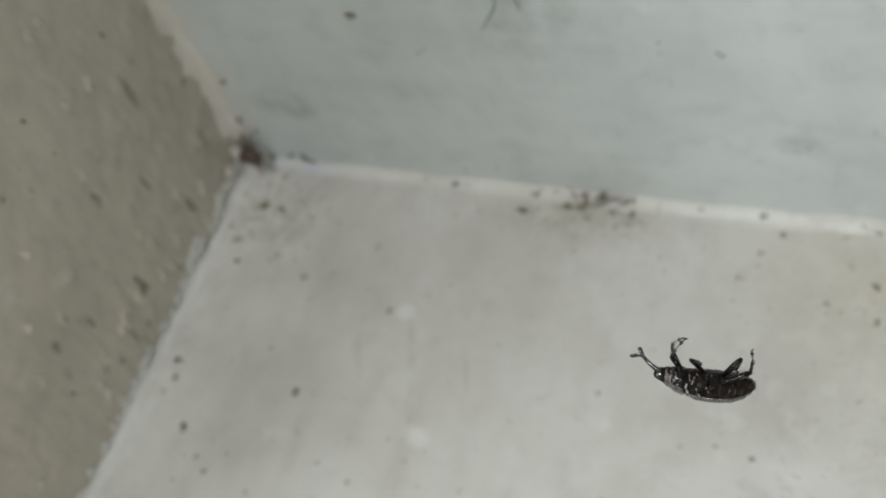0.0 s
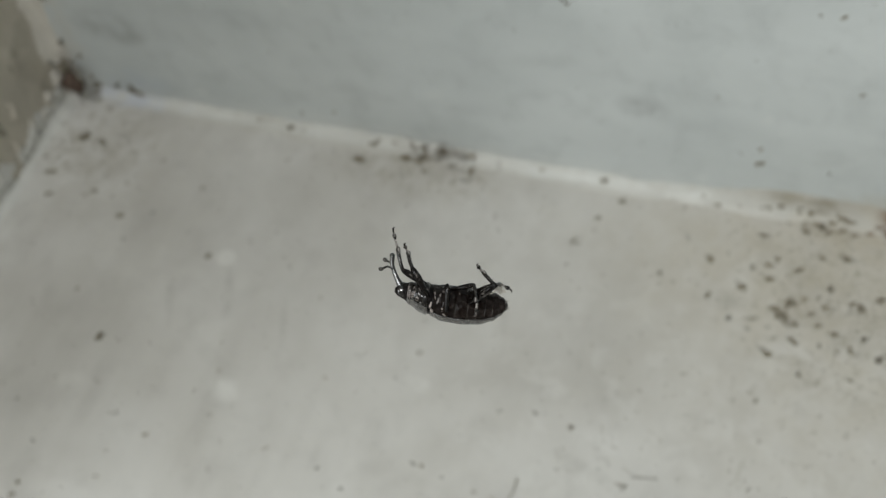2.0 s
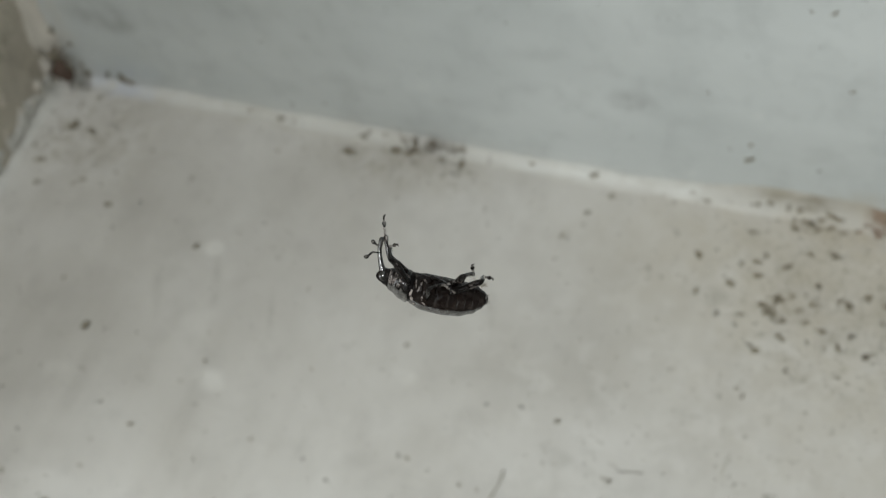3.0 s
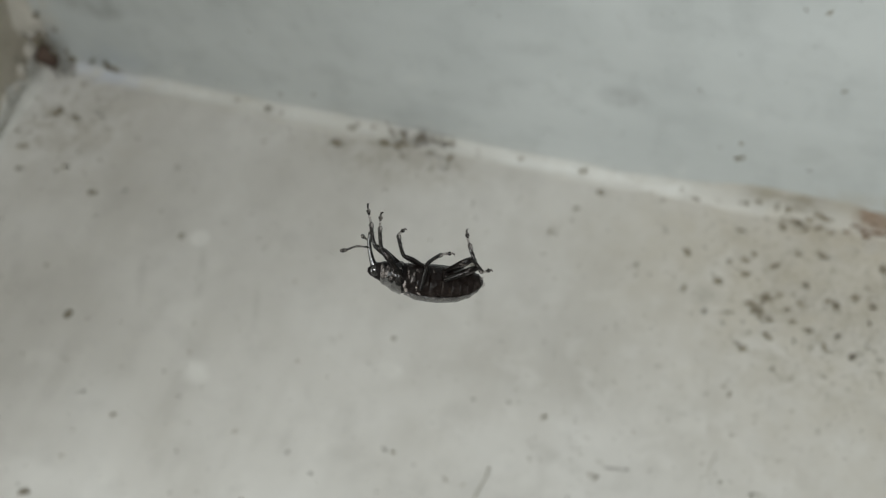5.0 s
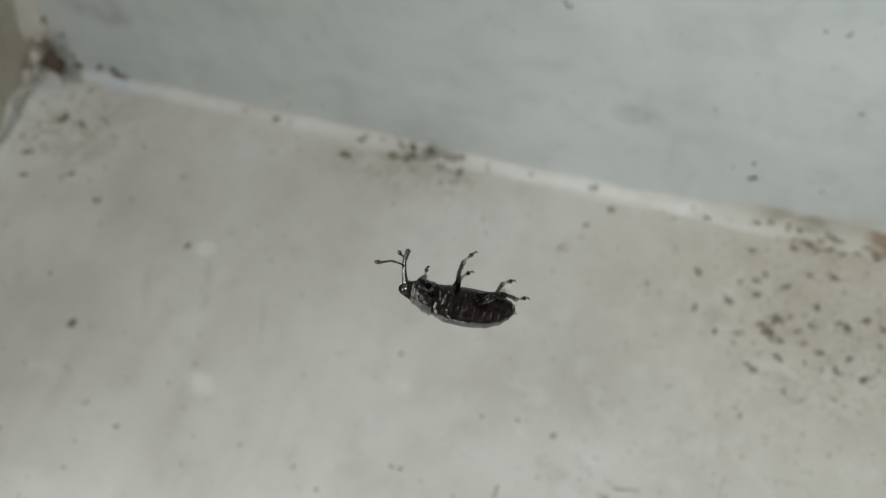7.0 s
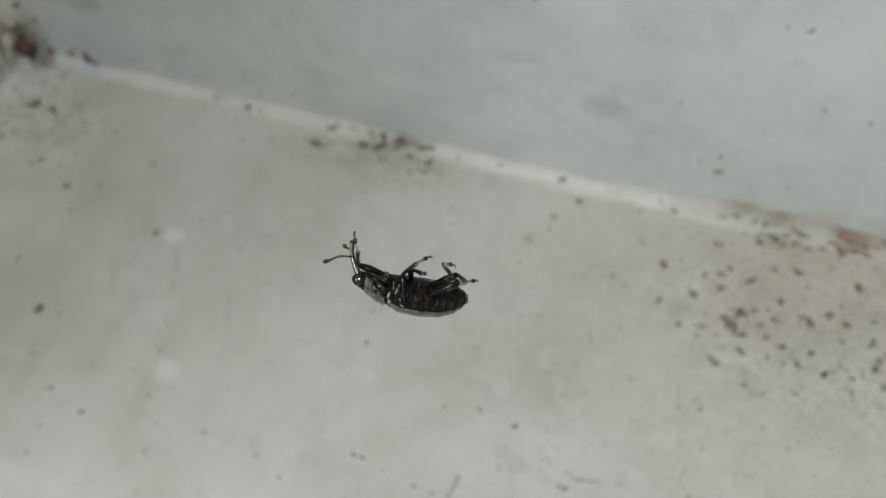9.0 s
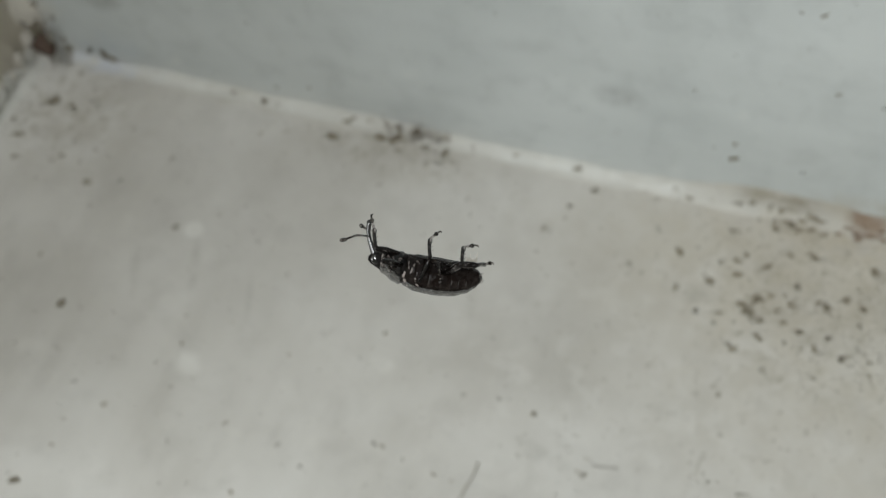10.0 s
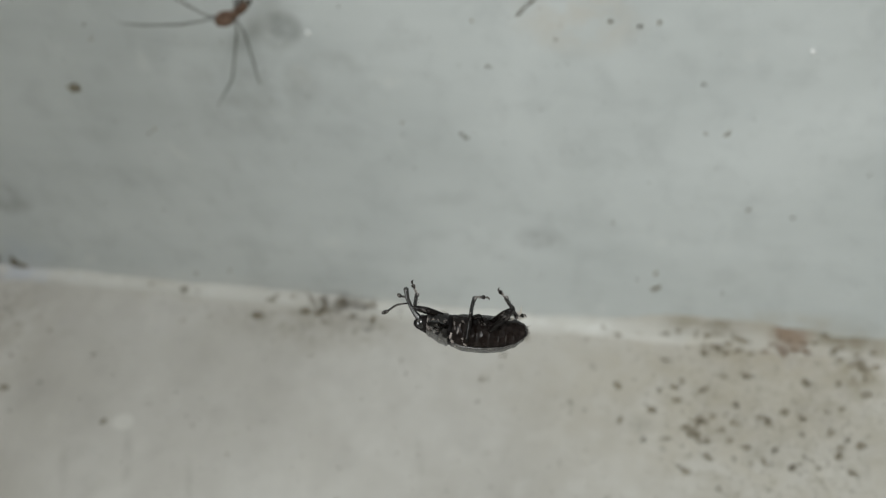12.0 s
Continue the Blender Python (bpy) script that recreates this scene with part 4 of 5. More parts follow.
def streak(name, mat, label, category, pts, width, group=""):
    """A thin crack or scrape mark lying on a surface."""
    return tagged(finish(tube(pts, [width * (0.35 + 0.65 * abs(math.sin(1.3 * i + 0.7))) for i in range(len(pts))], 6), name, mat), label, category, group=group)


def build_marks():
    rnd = random.Random(12)
    # brown grime caked on the built-up paint of the crease
    for cx, w, out, mat, n, big in ((0.1758, 0.0019, 0.0006, RUST, 9, 1.2), (0.1735, 0.0014, 0.0009, RUST, 4, 1.0), (0.1640, 0.0026, 0.0005, GRIT, 7, 1.0), (0.1586, 0.0010, 0.0008, GRIT, 2, 0.7),
                                    (0.1860, 0.0030, 0.0003, GRIT, 7, 1.0), (0.1890, 0.0024, 0.0028, GRIT, 7, 1.0), (0.1690, 0.0030, 0.0024, GRIT, 4, 0.7)):
        for _ in range(n):
            x, y = rnd.gauss(cx, w), abs(rnd.gauss(out, 0.0006)) + 0.00015
            lump_thing("grime_clod", mat, ("rust-brown" if mat is RUST else "olive-brown") + " clod of grime caked in the crease", "grime",
                       [((x, -y, bead_rise(x, y) + 0.00005), (rnd.uniform(0.0005, 0.0012) * big, rnd.uniform(0.0004, 0.0007) * big, rnd.uniform(0.00008, 0.00016)), rnd.uniform(0, 60))], "clods of grime")
    # olive-brown litter at the crease
    for _ in range(9):
        x, y = rnd.gauss(0.0835, 0.003), abs(rnd.gauss(0.0025, 0.0015)) + 0.0004
        lump_thing("grime_clod", GRIT, "brownish bit of litter caught in the crease", "grime",
                   [((x, -y, bead_rise(x, y) + 0.0002), (rnd.uniform(0.0004, 0.0011), 0.0004, 0.0003), rnd.uniform(0, 180))], "clods of grime")
    # flat angular flakes among the litter
    for x, y, l, w, a in ((0.0844, -0.0030, 0.0022, 0.0009, 40),
                          (0.0804, -0.0038, 0.0018, 0.0007, 0),
                          (0.0822, -0.0020, 0.0008, 0.0006, 30),
                          (0.0833, -0.0008, 0.0022, 0.0009, -15),
                          (0.0938, -0.0008, 0.0024, 0.0008, 0),
                          (0.0877, -0.0008, 0.0018, 0.0006, 60),
                          (0.0738, -0.0008, 0.0012, 0.0007, 60),
                          (0.0716, -0.0063, 0.0012, 0.0011, 0),
                          (0.0948, -0.0036, 0.0012, 0.0006, -25),
                          (0.0908, -0.0034, 0.0009, 0.0006, 10),
                          (0.0730, -0.0019, 0.0012, 0.0010, 45)):
        bm = bmesh.new()
        edge = [(rnd.uniform(0.42, 0.58) * l * math.cos(q) * (1.0 + 0.2 * math.sin(3 * q)), rnd.uniform(0.4, 0.6) * w * math.sin(q)) for q in (k * math.pi / 3.5 for k in range(7))]
        rings = [[(u * g, v * g, h) for u, v in edge] for g, h in ((0.94, 0.0), (1.0, 0.00006), (0.9, 0.00016))]
        skin(rings, bm=bm)
        ob = tagged(finish(bm, "litter_flake", GRIT if l > 0.001 else CRUMB, smooth=False), "flat brownish flake of litter in the crease", "litter", group="flakes of litter")
        ob.matrix_basis = Matrix.Translation((x, y, bead_rise(x, -y) + 0.0001)) @ Matrix.Rotation(radians(a), 4, "Z") @ Matrix.Rotation(radians(rnd.uniform(5, 20)), 4, "X")
    # fine scratches in the ledge's paint
    for pts, w, mat in (
            (((0.1528, -0.0250), (0.1547, -0.0245)), 0.00012, CRUMB), (((0.1558, -0.0303), (0.1571, -0.0308), (0.1582, -0.0317)), 0.00018, CRUMB),
            (((0.1581, -0.0316), (0.1605, -0.0310), (0.1629, -0.0304)), 0.00008, SMEAR), (((0.1631, -0.0332), (0.1633, -0.0344)), 0.00014, CRUMB),
            (((0.1630, -0.0577), (0.1640, -0.0571), (0.1656, -0.0571)), 0.00013, CRUMB), (((0.1567, -0.0518), (0.1562, -0.0543), (0.1561, -0.0566)), 0.00014, SMEAR),
            (((0.1558, -0.0627), (0.1558, -0.0638)), 0.00015, CRUMB), (((0.1377, -0.0585), (0.1392, -0.0587)), 0.00008, FLAKE),
            (((0.1370, -0.0611), (0.1382, -0.0613), (0.1386, -0.0624)), 0.00011, FLAKE), (((0.1363, -0.0682), (0.1377, -0.0673), (0.1385, -0.0676)), 0.00014, FLAKE),
            (((0.1525, -0.0619), (0.1524, -0.0628)), 0.00016, CRUMB), (((0.1271, -0.0532), (0.1281, -0.0534)), 0.00013, CRUMB),
            (((0.1591, -0.0236), (0.1595, -0.0247), (0.1606, -0.0249)), 0.00016, CRUMB), (((0.1595, -0.0189), (0.1592, -0.0207), (0.1589, -0.0223)), 0.00032, GRIT)):
        streak("scratch", mat, "fine dark scratch in the ledge's paint", "scratch", [(x, y, floor_lift(x, -y) + 0.00002) for x, y in pts], w, "scratches")
    # white lumps of paint beside the husk
    for i, (y, z, q) in enumerate(((-0.0022, 0.0095, 0.0011), (-0.0036, 0.0072, 0.0014), (-0.0085, 0.0060, 0.0010), (-0.0120, 0.0044, 0.0009), (-0.0163, 0.0060, 0.0007))):
        bm = bmesh.new()
        blob(bm, (side_lift(-y, z) + 0.0003, y, z), (0.7 * q, 1.1 * q, 1.3 * q), seed=i + 3, rough=0.8, sub=3)
        tagged(finish(bm, "paint_lump", CREAM_PAINT), "white lump of old paint in the corner", "paint lump", group="paint lumps")
    streak("hairline_crack", SMEAR, "thin hairline crack in the paint", "crack", [(0.1211, -0.0646, 0.0), (0.1211, -0.0656, 0.00005), (0.1210, -0.0672, 0.00005), (0.1204, -0.0695, 0.0), (0.1201, -0.0731, 0.0), (0.1196, -0.077, 0.0)], 0.00019, "cracks")
    streak("hairline_crack", CRUMB, "short dark scratch in the paint", "crack", [(0.1395, -0.0595, 0.0), (0.1409, -0.0593, 0.00006), (0.1423, -0.0590, 0.00006), (0.1436, -0.0588, 0.0)], 0.00010, "cracks")
    streak("hairline_crack", CRUMB, "dark branching crack in the wall paint", "crack", [(0.1236, -0.0002, 0.0720), (0.1243, -0.0002, 0.0730), (0.1250, -0.0002, 0.0739), (0.1260, -0.0002, 0.0748), (0.1262, -0.0002, 0.0756)], 0.00018, "cracks")
    for i, (x, z) in enumerate(((0.0894, 0.0664), (0.1685, 0.0687))):
        bm = bmesh.new()
        blob(bm, (x, -0.0002, z), (0.00042, 0.0004, 0.00046), seed=i, rough=0.2, sub=3)
        tagged(finish(bm, "paint_bead", GLOSS), "glossy bead of paint on the wall, whitened for its glint", "paint bead", group="paint beads")
    # ragged white splashes of the ledge's paint along the foot of the side wall
    for k in range(26):
        y = -0.006 - 0.0018 * k - 0.00009 * k * k - rnd.uniform(0, 0.0016)
        q = rnd.uniform(0.0009, 0.0022) * (1.6 if k < 11 else 1.0)
        bm = bmesh.new()
        for j in range(3):
            z = 0.0018 + rnd.uniform(0.0, 0.9) * q
            blob(bm, (side_lift(-y, z) + 0.00012, y + rnd.uniform(-0.7, 0.7) * q, z), (0.00028, rnd.uniform(0.3, 0.8) * q, rnd.uniform(0.4, 0.9) * q), seed=k * 3 + j, rough=0.9, sub=2)
        tagged(finish(bm, "paint_splash", EDGE_PAINT), "ragged off-white splash of paint on the taupe wall", "paint splash", group="paint splashes")
    # runs and blisters of dried paint on the side wall, most of them along its foot
    for k in range(58):
        low = k < 30
        y = -rnd.uniform(0.018, 0.10)
        z = rnd.uniform(0.004, 0.022) if low else rnd.uniform(0.02, 0.085)
        l = rnd.uniform(0.0020, 0.0060) if low else rnd.uniform(0.0016, 0.0042)
        w = rnd.uniform(0.00032, 0.0008)
        bm = bmesh.new()
        pts = [(side_lift(-y, z - l * j / 6) + 0.05 * w, y + 0.0006 * math.sin(j * 1.3 + k), z - l * j / 6) for j in range(7)]
        tube(pts, [0.2 * w, 0.5 * w, 0.6 * w, 0.6 * w, 0.9 * w, 1.1 * w, 0.4 * w], 8, bm)
        tagged(finish(bm, "paint_run", LIT_DRIP_PAINT if k % 3 else SIDE_PAINT), "small dried run of glossy taupe paint", "paint run", group="paint runs")
    # flat olive patches on the side wall: shade of dents put into colour
    for y, z, w, l in ((-0.047, 0.016, 0.0011, 0.0030), (-0.030, 0.030, 0.0006, 0.0026), (-0.024, 0.013, 0.0009, 0.0022), (-0.061, 0.024, 0.0005, 0.0020), (-0.020, 0.046, 0.0009, 0.0034),
                       (-0.042, 0.040, 0.0007, 0.0018), (-0.056, 0.009, 0.0005, 0.0024), (-0.036, 0.006, 0.0006, 0.0030), (-0.013, 0.020, 0.0005, 0.0014), (-0.070, 0.030, 0.0008, 0.0016)):
        bm = bmesh.new()
        blob(bm, (side_lift(-y, z) + 0.00002, y, z), (0.00012, w, l), seed=y * 900, rough=0.9, sub=3)
        tagged(finish(bm, "paint_chip", DENT), "flat olive-grey patch painted in for a dark dent", "paint chip", group="paint chips")
    # a dusty wisp of old web over the litter
    bm = bmesh.new()
    for k in range(34):
        p = Vector((rnd.gauss(0.0880, 0.0042), -abs(rnd.gauss(0.0014, 0.0012)) - 0.0004, 0.0))
        p.z = bead_rise(p.x, -p.y) + 0.0002
        pts, way = [p], Vector((rnd.gauss(0, 1), rnd.gauss(0, 0.3), rnd.gauss(0.5, 0.5))).normalized()
        for _ in range(5):
            way = (way + Vector((rnd.gauss(0, 0.6), rnd.gauss(0, 0.3), rnd.gauss(0.1, 0.5)))).normalized()
            q = pts[-1] + way * rnd.uniform(0.0003, 0.0009)
            q.y = min(q.y, -0.0003)
            q.z = max(q.z, bead_rise(q.x, -q.y) + 0.0001)
            pts.append(q)
        tube(pts, [0.00004, 0.00010, 0.00008, 0.00012, 0.00008, 0.00003], 5, bm)
    tagged(finish(bm, "web_wisp", OLD_WEB), "dusty brownish wisp of old web in the crease", "web")


build_clump()
build_marks()
scatter_crumbs()
side_crumbs()
fine_dust()


# ======== what moves ========
def aim(at, turn, rise):
    """A limb's pose: its y points at the angle turn in the plane and rise out of it."""
    a, e = radians(turn), radians(rise)
    y = Vector((math.cos(a) * math.cos(e), math.sin(a) * math.cos(e), math.sin(e)))
    x = Vector((math.sin(a), -math.cos(a), 0))
    z = x.cross(y)
    return Matrix.Translation(at) @ Matrix((x, y, z)).transposed().to_4x4()


def kick(leg, rows):
    """Keys a leg from rows of seconds and three pairs of angles: thigh, shin, foot."""
    (thigh, shin, foot), at, size = leg
    along = Vector((0, 1, 0))
    a, b, c = [], [], []
    for t, ta, te, sa, se, fa, fe in rows:
        m = aim(at, ta, te)
        s = aim(m @ (along * size[0] * U), sa, se)
        f = aim(s @ (along * size[1] * U), fa, fe)
        a.append((t, m))
        b.append((t, m.inverted() @ s))
        c.append((t, m.inverted() @ f))
    walk(thigh, a)
    walk(shin, b)
    walk(foot, c)


def motions():
    walk(weevil, [
        (0, pose(0.13330, -0.09504, 0.11270, 26.80, 5.25, 6.00)),
        (0.3, pose(0.13533, -0.09476, 0.11236, 30.69, 8.82, 5.79)),
        (0.5, pose(0.13346, -0.09608, 0.11199, 30.68, 7.33, 8.61)),
        (0.7, pose(0.13234, -0.09473, 0.11301, 30.91, 7.81, 7.87)),
        (0.9, pose(0.13248, -0.09497, 0.11286, 31.04, 8.08, 8.22)),
        (1, pose(0.13284, -0.09470, 0.11293, 30.97, 7.21, 10.59)),
        (1.2, pose(0.13303, -0.09436, 0.11306, 31.08, 7.74, 11.20)),
        (1.5, pose(0.13314, -0.09457, 0.11287, 30.19, 10.46, 9.18)),
        (1.8, pose(0.13336, -0.09514, 0.11251, 29.53, 10.06, 9.39)),
        (2, pose(0.13231, -0.09483, 0.11295, 30.00, 10.17, 10.56)),
        (2.2, pose(0.13216, -0.09506, 0.11286, 29.52, 11.29, 11.01)),
        (2.5, pose(0.13351, -0.09459, 0.11268, 29.68, 10.10, 14.36)),
        (2.8, pose(0.13209, -0.09401, 0.11345, 31.03, 11.27, 11.80)),
        (3, pose(0.13237, -0.09527, 0.11266, 29.79, 12.74, 7.33)),
        (3.2, pose(0.13251, -0.09479, 0.11288, 29.96, 13.20, 5.97)),
        (4.8, pose(0.13055, -0.09590, 0.11284, 31.51, 7.92, 15.37)),
        (5, pose(0.13132, -0.09550, 0.11282, 31.43, 8.21, 13.38)),
        (5.2, pose(0.13138, -0.09493, 0.11314, 32.16, 8.07, 14.25)),
        (5.5, pose(0.13097, -0.09450, 0.11354, 32.10, 11.67, 10.22)),
        (5.8, pose(0.13071, -0.09459, 0.11355, 32.19, 9.93, 11.96)),
        (6, pose(0.13083, -0.09521, 0.11313, 31.21, 10.25, 10.34)),
        (6.2, pose(0.13109, -0.09573, 0.11275, 31.11, 9.07, 11.64)),
        (6.5, pose(0.13104, -0.09533, 0.11299, 31.51, 9.49, 10.40)),
        (6.8, pose(0.13078, -0.09558, 0.11289, 30.94, 7.71, 11.15)),
        (7, pose(0.13048, -0.09553, 0.11296, 30.37, 8.19, 8.97)),
        (7.2, pose(0.13020, -0.09694, 0.11230, 29.43, 7.80, 11.04)),
        (8.8, pose(0.13270, -0.09410, 0.11323, 30.56, 9.12, 10.49)),
        (9, pose(0.13263, -0.09450, 0.11300, 30.24, 9.22, 11.20)),
        (9.2, pose(0.13198, -0.09486, 0.11299, 30.92, 8.51, 13.64)),
        (9.5, pose(0.13228, -0.09515, 0.11275, 30.99, 9.76, 11.41)),
        (9.8, pose(0.13245, -0.09446, 0.11309, 31.32, 9.01, 11.91)),
        (10, pose(0.13226, -0.09449, 0.11312, 30.91, 9.86, 10.50)),
        (10.2, pose(0.13180, -0.09764, 0.11157, 29.53, 9.22, 12.42)),
        (10.3, pose(0.13096, -0.09730, 0.11196, 30.41, 9.62, 12.70)),
        (10.5, pose(0.13233, -0.09504, 0.11280, 32.89, 7.68, 13.09)),
        (10.7, pose(0.13065, -0.09598, 0.11252, 34.11, 5.65, 7.09)),
        (11, pose(0.13213, -0.09519, 0.11278, 34.58, 3.50, 7.98)),
        (11.2, pose(0.13260, -0.09543, 0.11251, 34.93, 5.71, 9.15)),
        (11.3, pose(0.13232, -0.09464, 0.11310, 34.73, 5.48, 10.30)),
        (11.5, pose(0.13168, -0.09540, 0.11270, 36.88, 4.36, 7.61)),
        (11.8, pose(0.13071, -0.09577, 0.11248, 39.34, 1.86, 5.78)),
        (12, pose(0.13328, -0.09633, 0.11165, 40.21, 4.12, 6.06)),
    ])
    # seconds, angle of the snout, angle of the near antenna and how far it leans out
    nod = [
        (0, 138, 170, 55),
        (0.5, 109, 170, 55),
        (1, 104, 143, 63),
        (1.2, 98, 160, 64),
        (1.5, 102, 172, 70),
        (1.8, 105, 185, 70),
        (2, 115, 189, 65),
        (2.2, 120, 200, 63),
        (2.5, 134, 161, 60),
        (2.8, 109, 207, 58),
        (3, 106, 212, 61),
        (3.2, 121, 210, 60),
        (4.8, 114, 191, 14),
        (5, 103, 192, 0),
        (5.2, 112, 198, 0),
        (5.5, 121, 210, 0),
        (5.8, 103, 193, 0),
        (6, 107, 196, 0),
        (6.2, 102, 192, 0),
        (6.5, 96, 182, 17),
        (6.8, 99, 176, 0),
        (7, 98, 184, 16),
        (7.2, 97, 184, 9),
        (8.8, 114, 200, 0),
        (9, 112, 200, 0),
        (9.2, 112, 194, 0),
        (9.5, 106, 195, 12),
        (9.8, 109, 192, 0),
        (10, 111, 198, 0),
        (10.2, 109, 189, 0),
        (10.3, 113, 197, 0),
        (10.5, 121, 200, 0),
        (10.7, 118, 193, 0),
        (11, 108, 195, 0),
        (11.2, 115, 195, 0),
        (11.3, 115, 195, 17),
        (11.5, 115, 199, 8),
        (11.8, 121, 198, 0),
        (12, 120, 204, 0),
    ]
    base = Vector((-99, 6, 0)) * U
    walk(snout, [(t, aim(base, s, 0)) for t, s, a, e in nod])
    root = Vector((-4, 36, 3)) * U
    walk(antennae[0], [(t, aim(base, s, 0).inverted() @ aim(aim(base, s, 0) @ root, a, e)) for t, s, a, e in nod])
    back = Vector((-4, 36, -3)) * U
    walk(antennae[1], [(t, aim(base, s, 0).inverted() @ aim(aim(base, s, 0) @ back, s + 26 + 0.1 * (a - 190), -56)) for t, s, a, e in nod])
    kick(legs["front_far"], [
        (0.00, 134, 57, 75, -67, 52, 16),
        (0.25, 140, 30, 100, -57, 85, 35),
        (0.50, 146, 3, 125, -46, 119, 55),
        (1.00, 143, 13, 104, -20, 109, 45),
        (1.20, 143, 29, 108, -3, 109, 6),
        (1.50, 142, 3, 109, -18, 112, 36),
        (1.80, 147, 42, 129, -3, 113, 3),
        (2.00, 155, 27, 111, -3, 112, 3),
        (2.20, 152, 3, 108, -3, 108, 34),
        (2.50, 143, 3, 112, -3, 106, 26),
        (2.80, 150, 3, 106, -3, 104, 25),
        (3.00, 156, 44, 113, -3, 108, 3),
        (3.20, 157, 3, 138, -16, 146, 54),
        (4.80, 154, 3, 106, -17, 98, 3),
        (5.00, 149, 3, 106, -14, 106, 17),
        (5.20, 155, 3, 138, -15, 132, 49),
        (5.35, 145, 30, 99, -35, 103, 45),
        (5.50, 135, 58, 61, -55, 74, 42),
        (5.80, 168, 41, 65, -55, 117, 49),
        (6.00, 162, 36, 69, -56, 115, 49),
        (6.20, 171, 70, 67, -67, 67, 58),
        (6.50, 173, 65, 47, -71, 75, 59),
        (6.80, 162, 66, 59, -75, 79, 62),
        (7.00, 173, 68, 56, -73, 82, 60),
        (7.20, 165, 67, 56, -71, 67, 70),
        (8.80, 179, 34, 106, -40, 109, 28),
        (9.00, 170, 31, 107, -54, 111, 12),
        (9.20, 172, 21, 97, -40, 107, 28),
        (9.50, 163, 39, 110, -49, 105, 35),
        (9.80, 176, 37, 104, -32, 107, 27),
        (10.00, 177, 40, 108, -31, 110, 46),
        (10.20, 167, 31, 91, -52, 91, 41),
        (10.30, 176, 20, 87, -51, 98, 13),
        (10.50, 169, 9, 81, -55, 89, 32),
        (10.70, 167, 3, 99, -59, 82, 60),
        (10.85, 160, 3, 74, -65, 95, 48),
        (11.00, 153, 3, 48, -72, 108, 36),
        (11.20, 167, 3, 77, -56, 97, 51),
        (11.30, 163, 24, 86, -58, 104, 40),
        (11.50, 167, 39, 101, -58, 107, 35),
        (11.80, 160, 3, 114, -57, 86, 56),
        (12.00, 168, 3, 91, -51, 116, 48),
    ])
    kick(legs["front_near"], [
        (0.00, 116, 3, 99, -62, 32, 41),
        (0.50, 116, 3, 99, -62, 32, 41),
        (1.00, 119, 3, 74, -55, 35, 54),
        (1.20, 122, 18, 79, -50, 63, 56),
        (1.35, 120, 17, 91, -52, 90, 56),
        (1.50, 118, 15, 104, -54, 116, 57),
        (1.80, 114, 50, 105, -62, 117, 70),
        (2.00, 126, 3, 115, -41, 121, 66),
        (2.20, 130, 33, 110, -3, 100, 41),
        (2.50, 122, 3, 77, -20, 80, 54),
        (2.80, 126, 32, 94, -38, 112, 63),
        (2.90, 131, 21, 105, -50, 69, 62),
        (3.00, 136, 10, 115, -62, 26, 61),
        (3.10, 135, 7, 115, -49, 73, 59),
        (3.20, 133, 3, 116, -36, 120, 57),
        (4.80, 127, 3, 96, -33, 80, 36),
        (5.00, 133, 3, 101, -16, 88, 46),
        (5.20, 126, 3, 92, -41, 83, 50),
        (5.50, 104, 17, 89, -60, 81, 56),
        (5.80, 136, 50, 78, -49, 63, 50),
        (6.00, 136, 52, 80, -60, 66, 53),
        (6.17, 138, 58, 31, -58, 26, 60),
        (6.33, 139, 63, -19, -56, -14, 68),
        (6.50, 141, 69, -69, -53, -54, 75),
        (7.00, 168, 68, -51, -60, -25, 84),
        (9.00, 158, 51, -50, -52, -35, 80),
        (9.50, 160, 59, -55, -61, -24, 84),
        (10.00, 179, 57, -40, -63, -31, 84),
        (10.50, 163, 55, -60, -62, -24, 84),
        (10.67, 181, 61, -49, -62, 15, 84),
        (10.83, 200, 67, -37, -62, 54, 84),
        (11.00, 218, 72, -26, -63, 93, 84),
        (11.25, 199, 68, -34, -66, 45, 85),
        (11.50, 179, 64, -42, -70, -3, 87),
        (12.00, 175, 57, -48, -68, 43, 84),
    ])
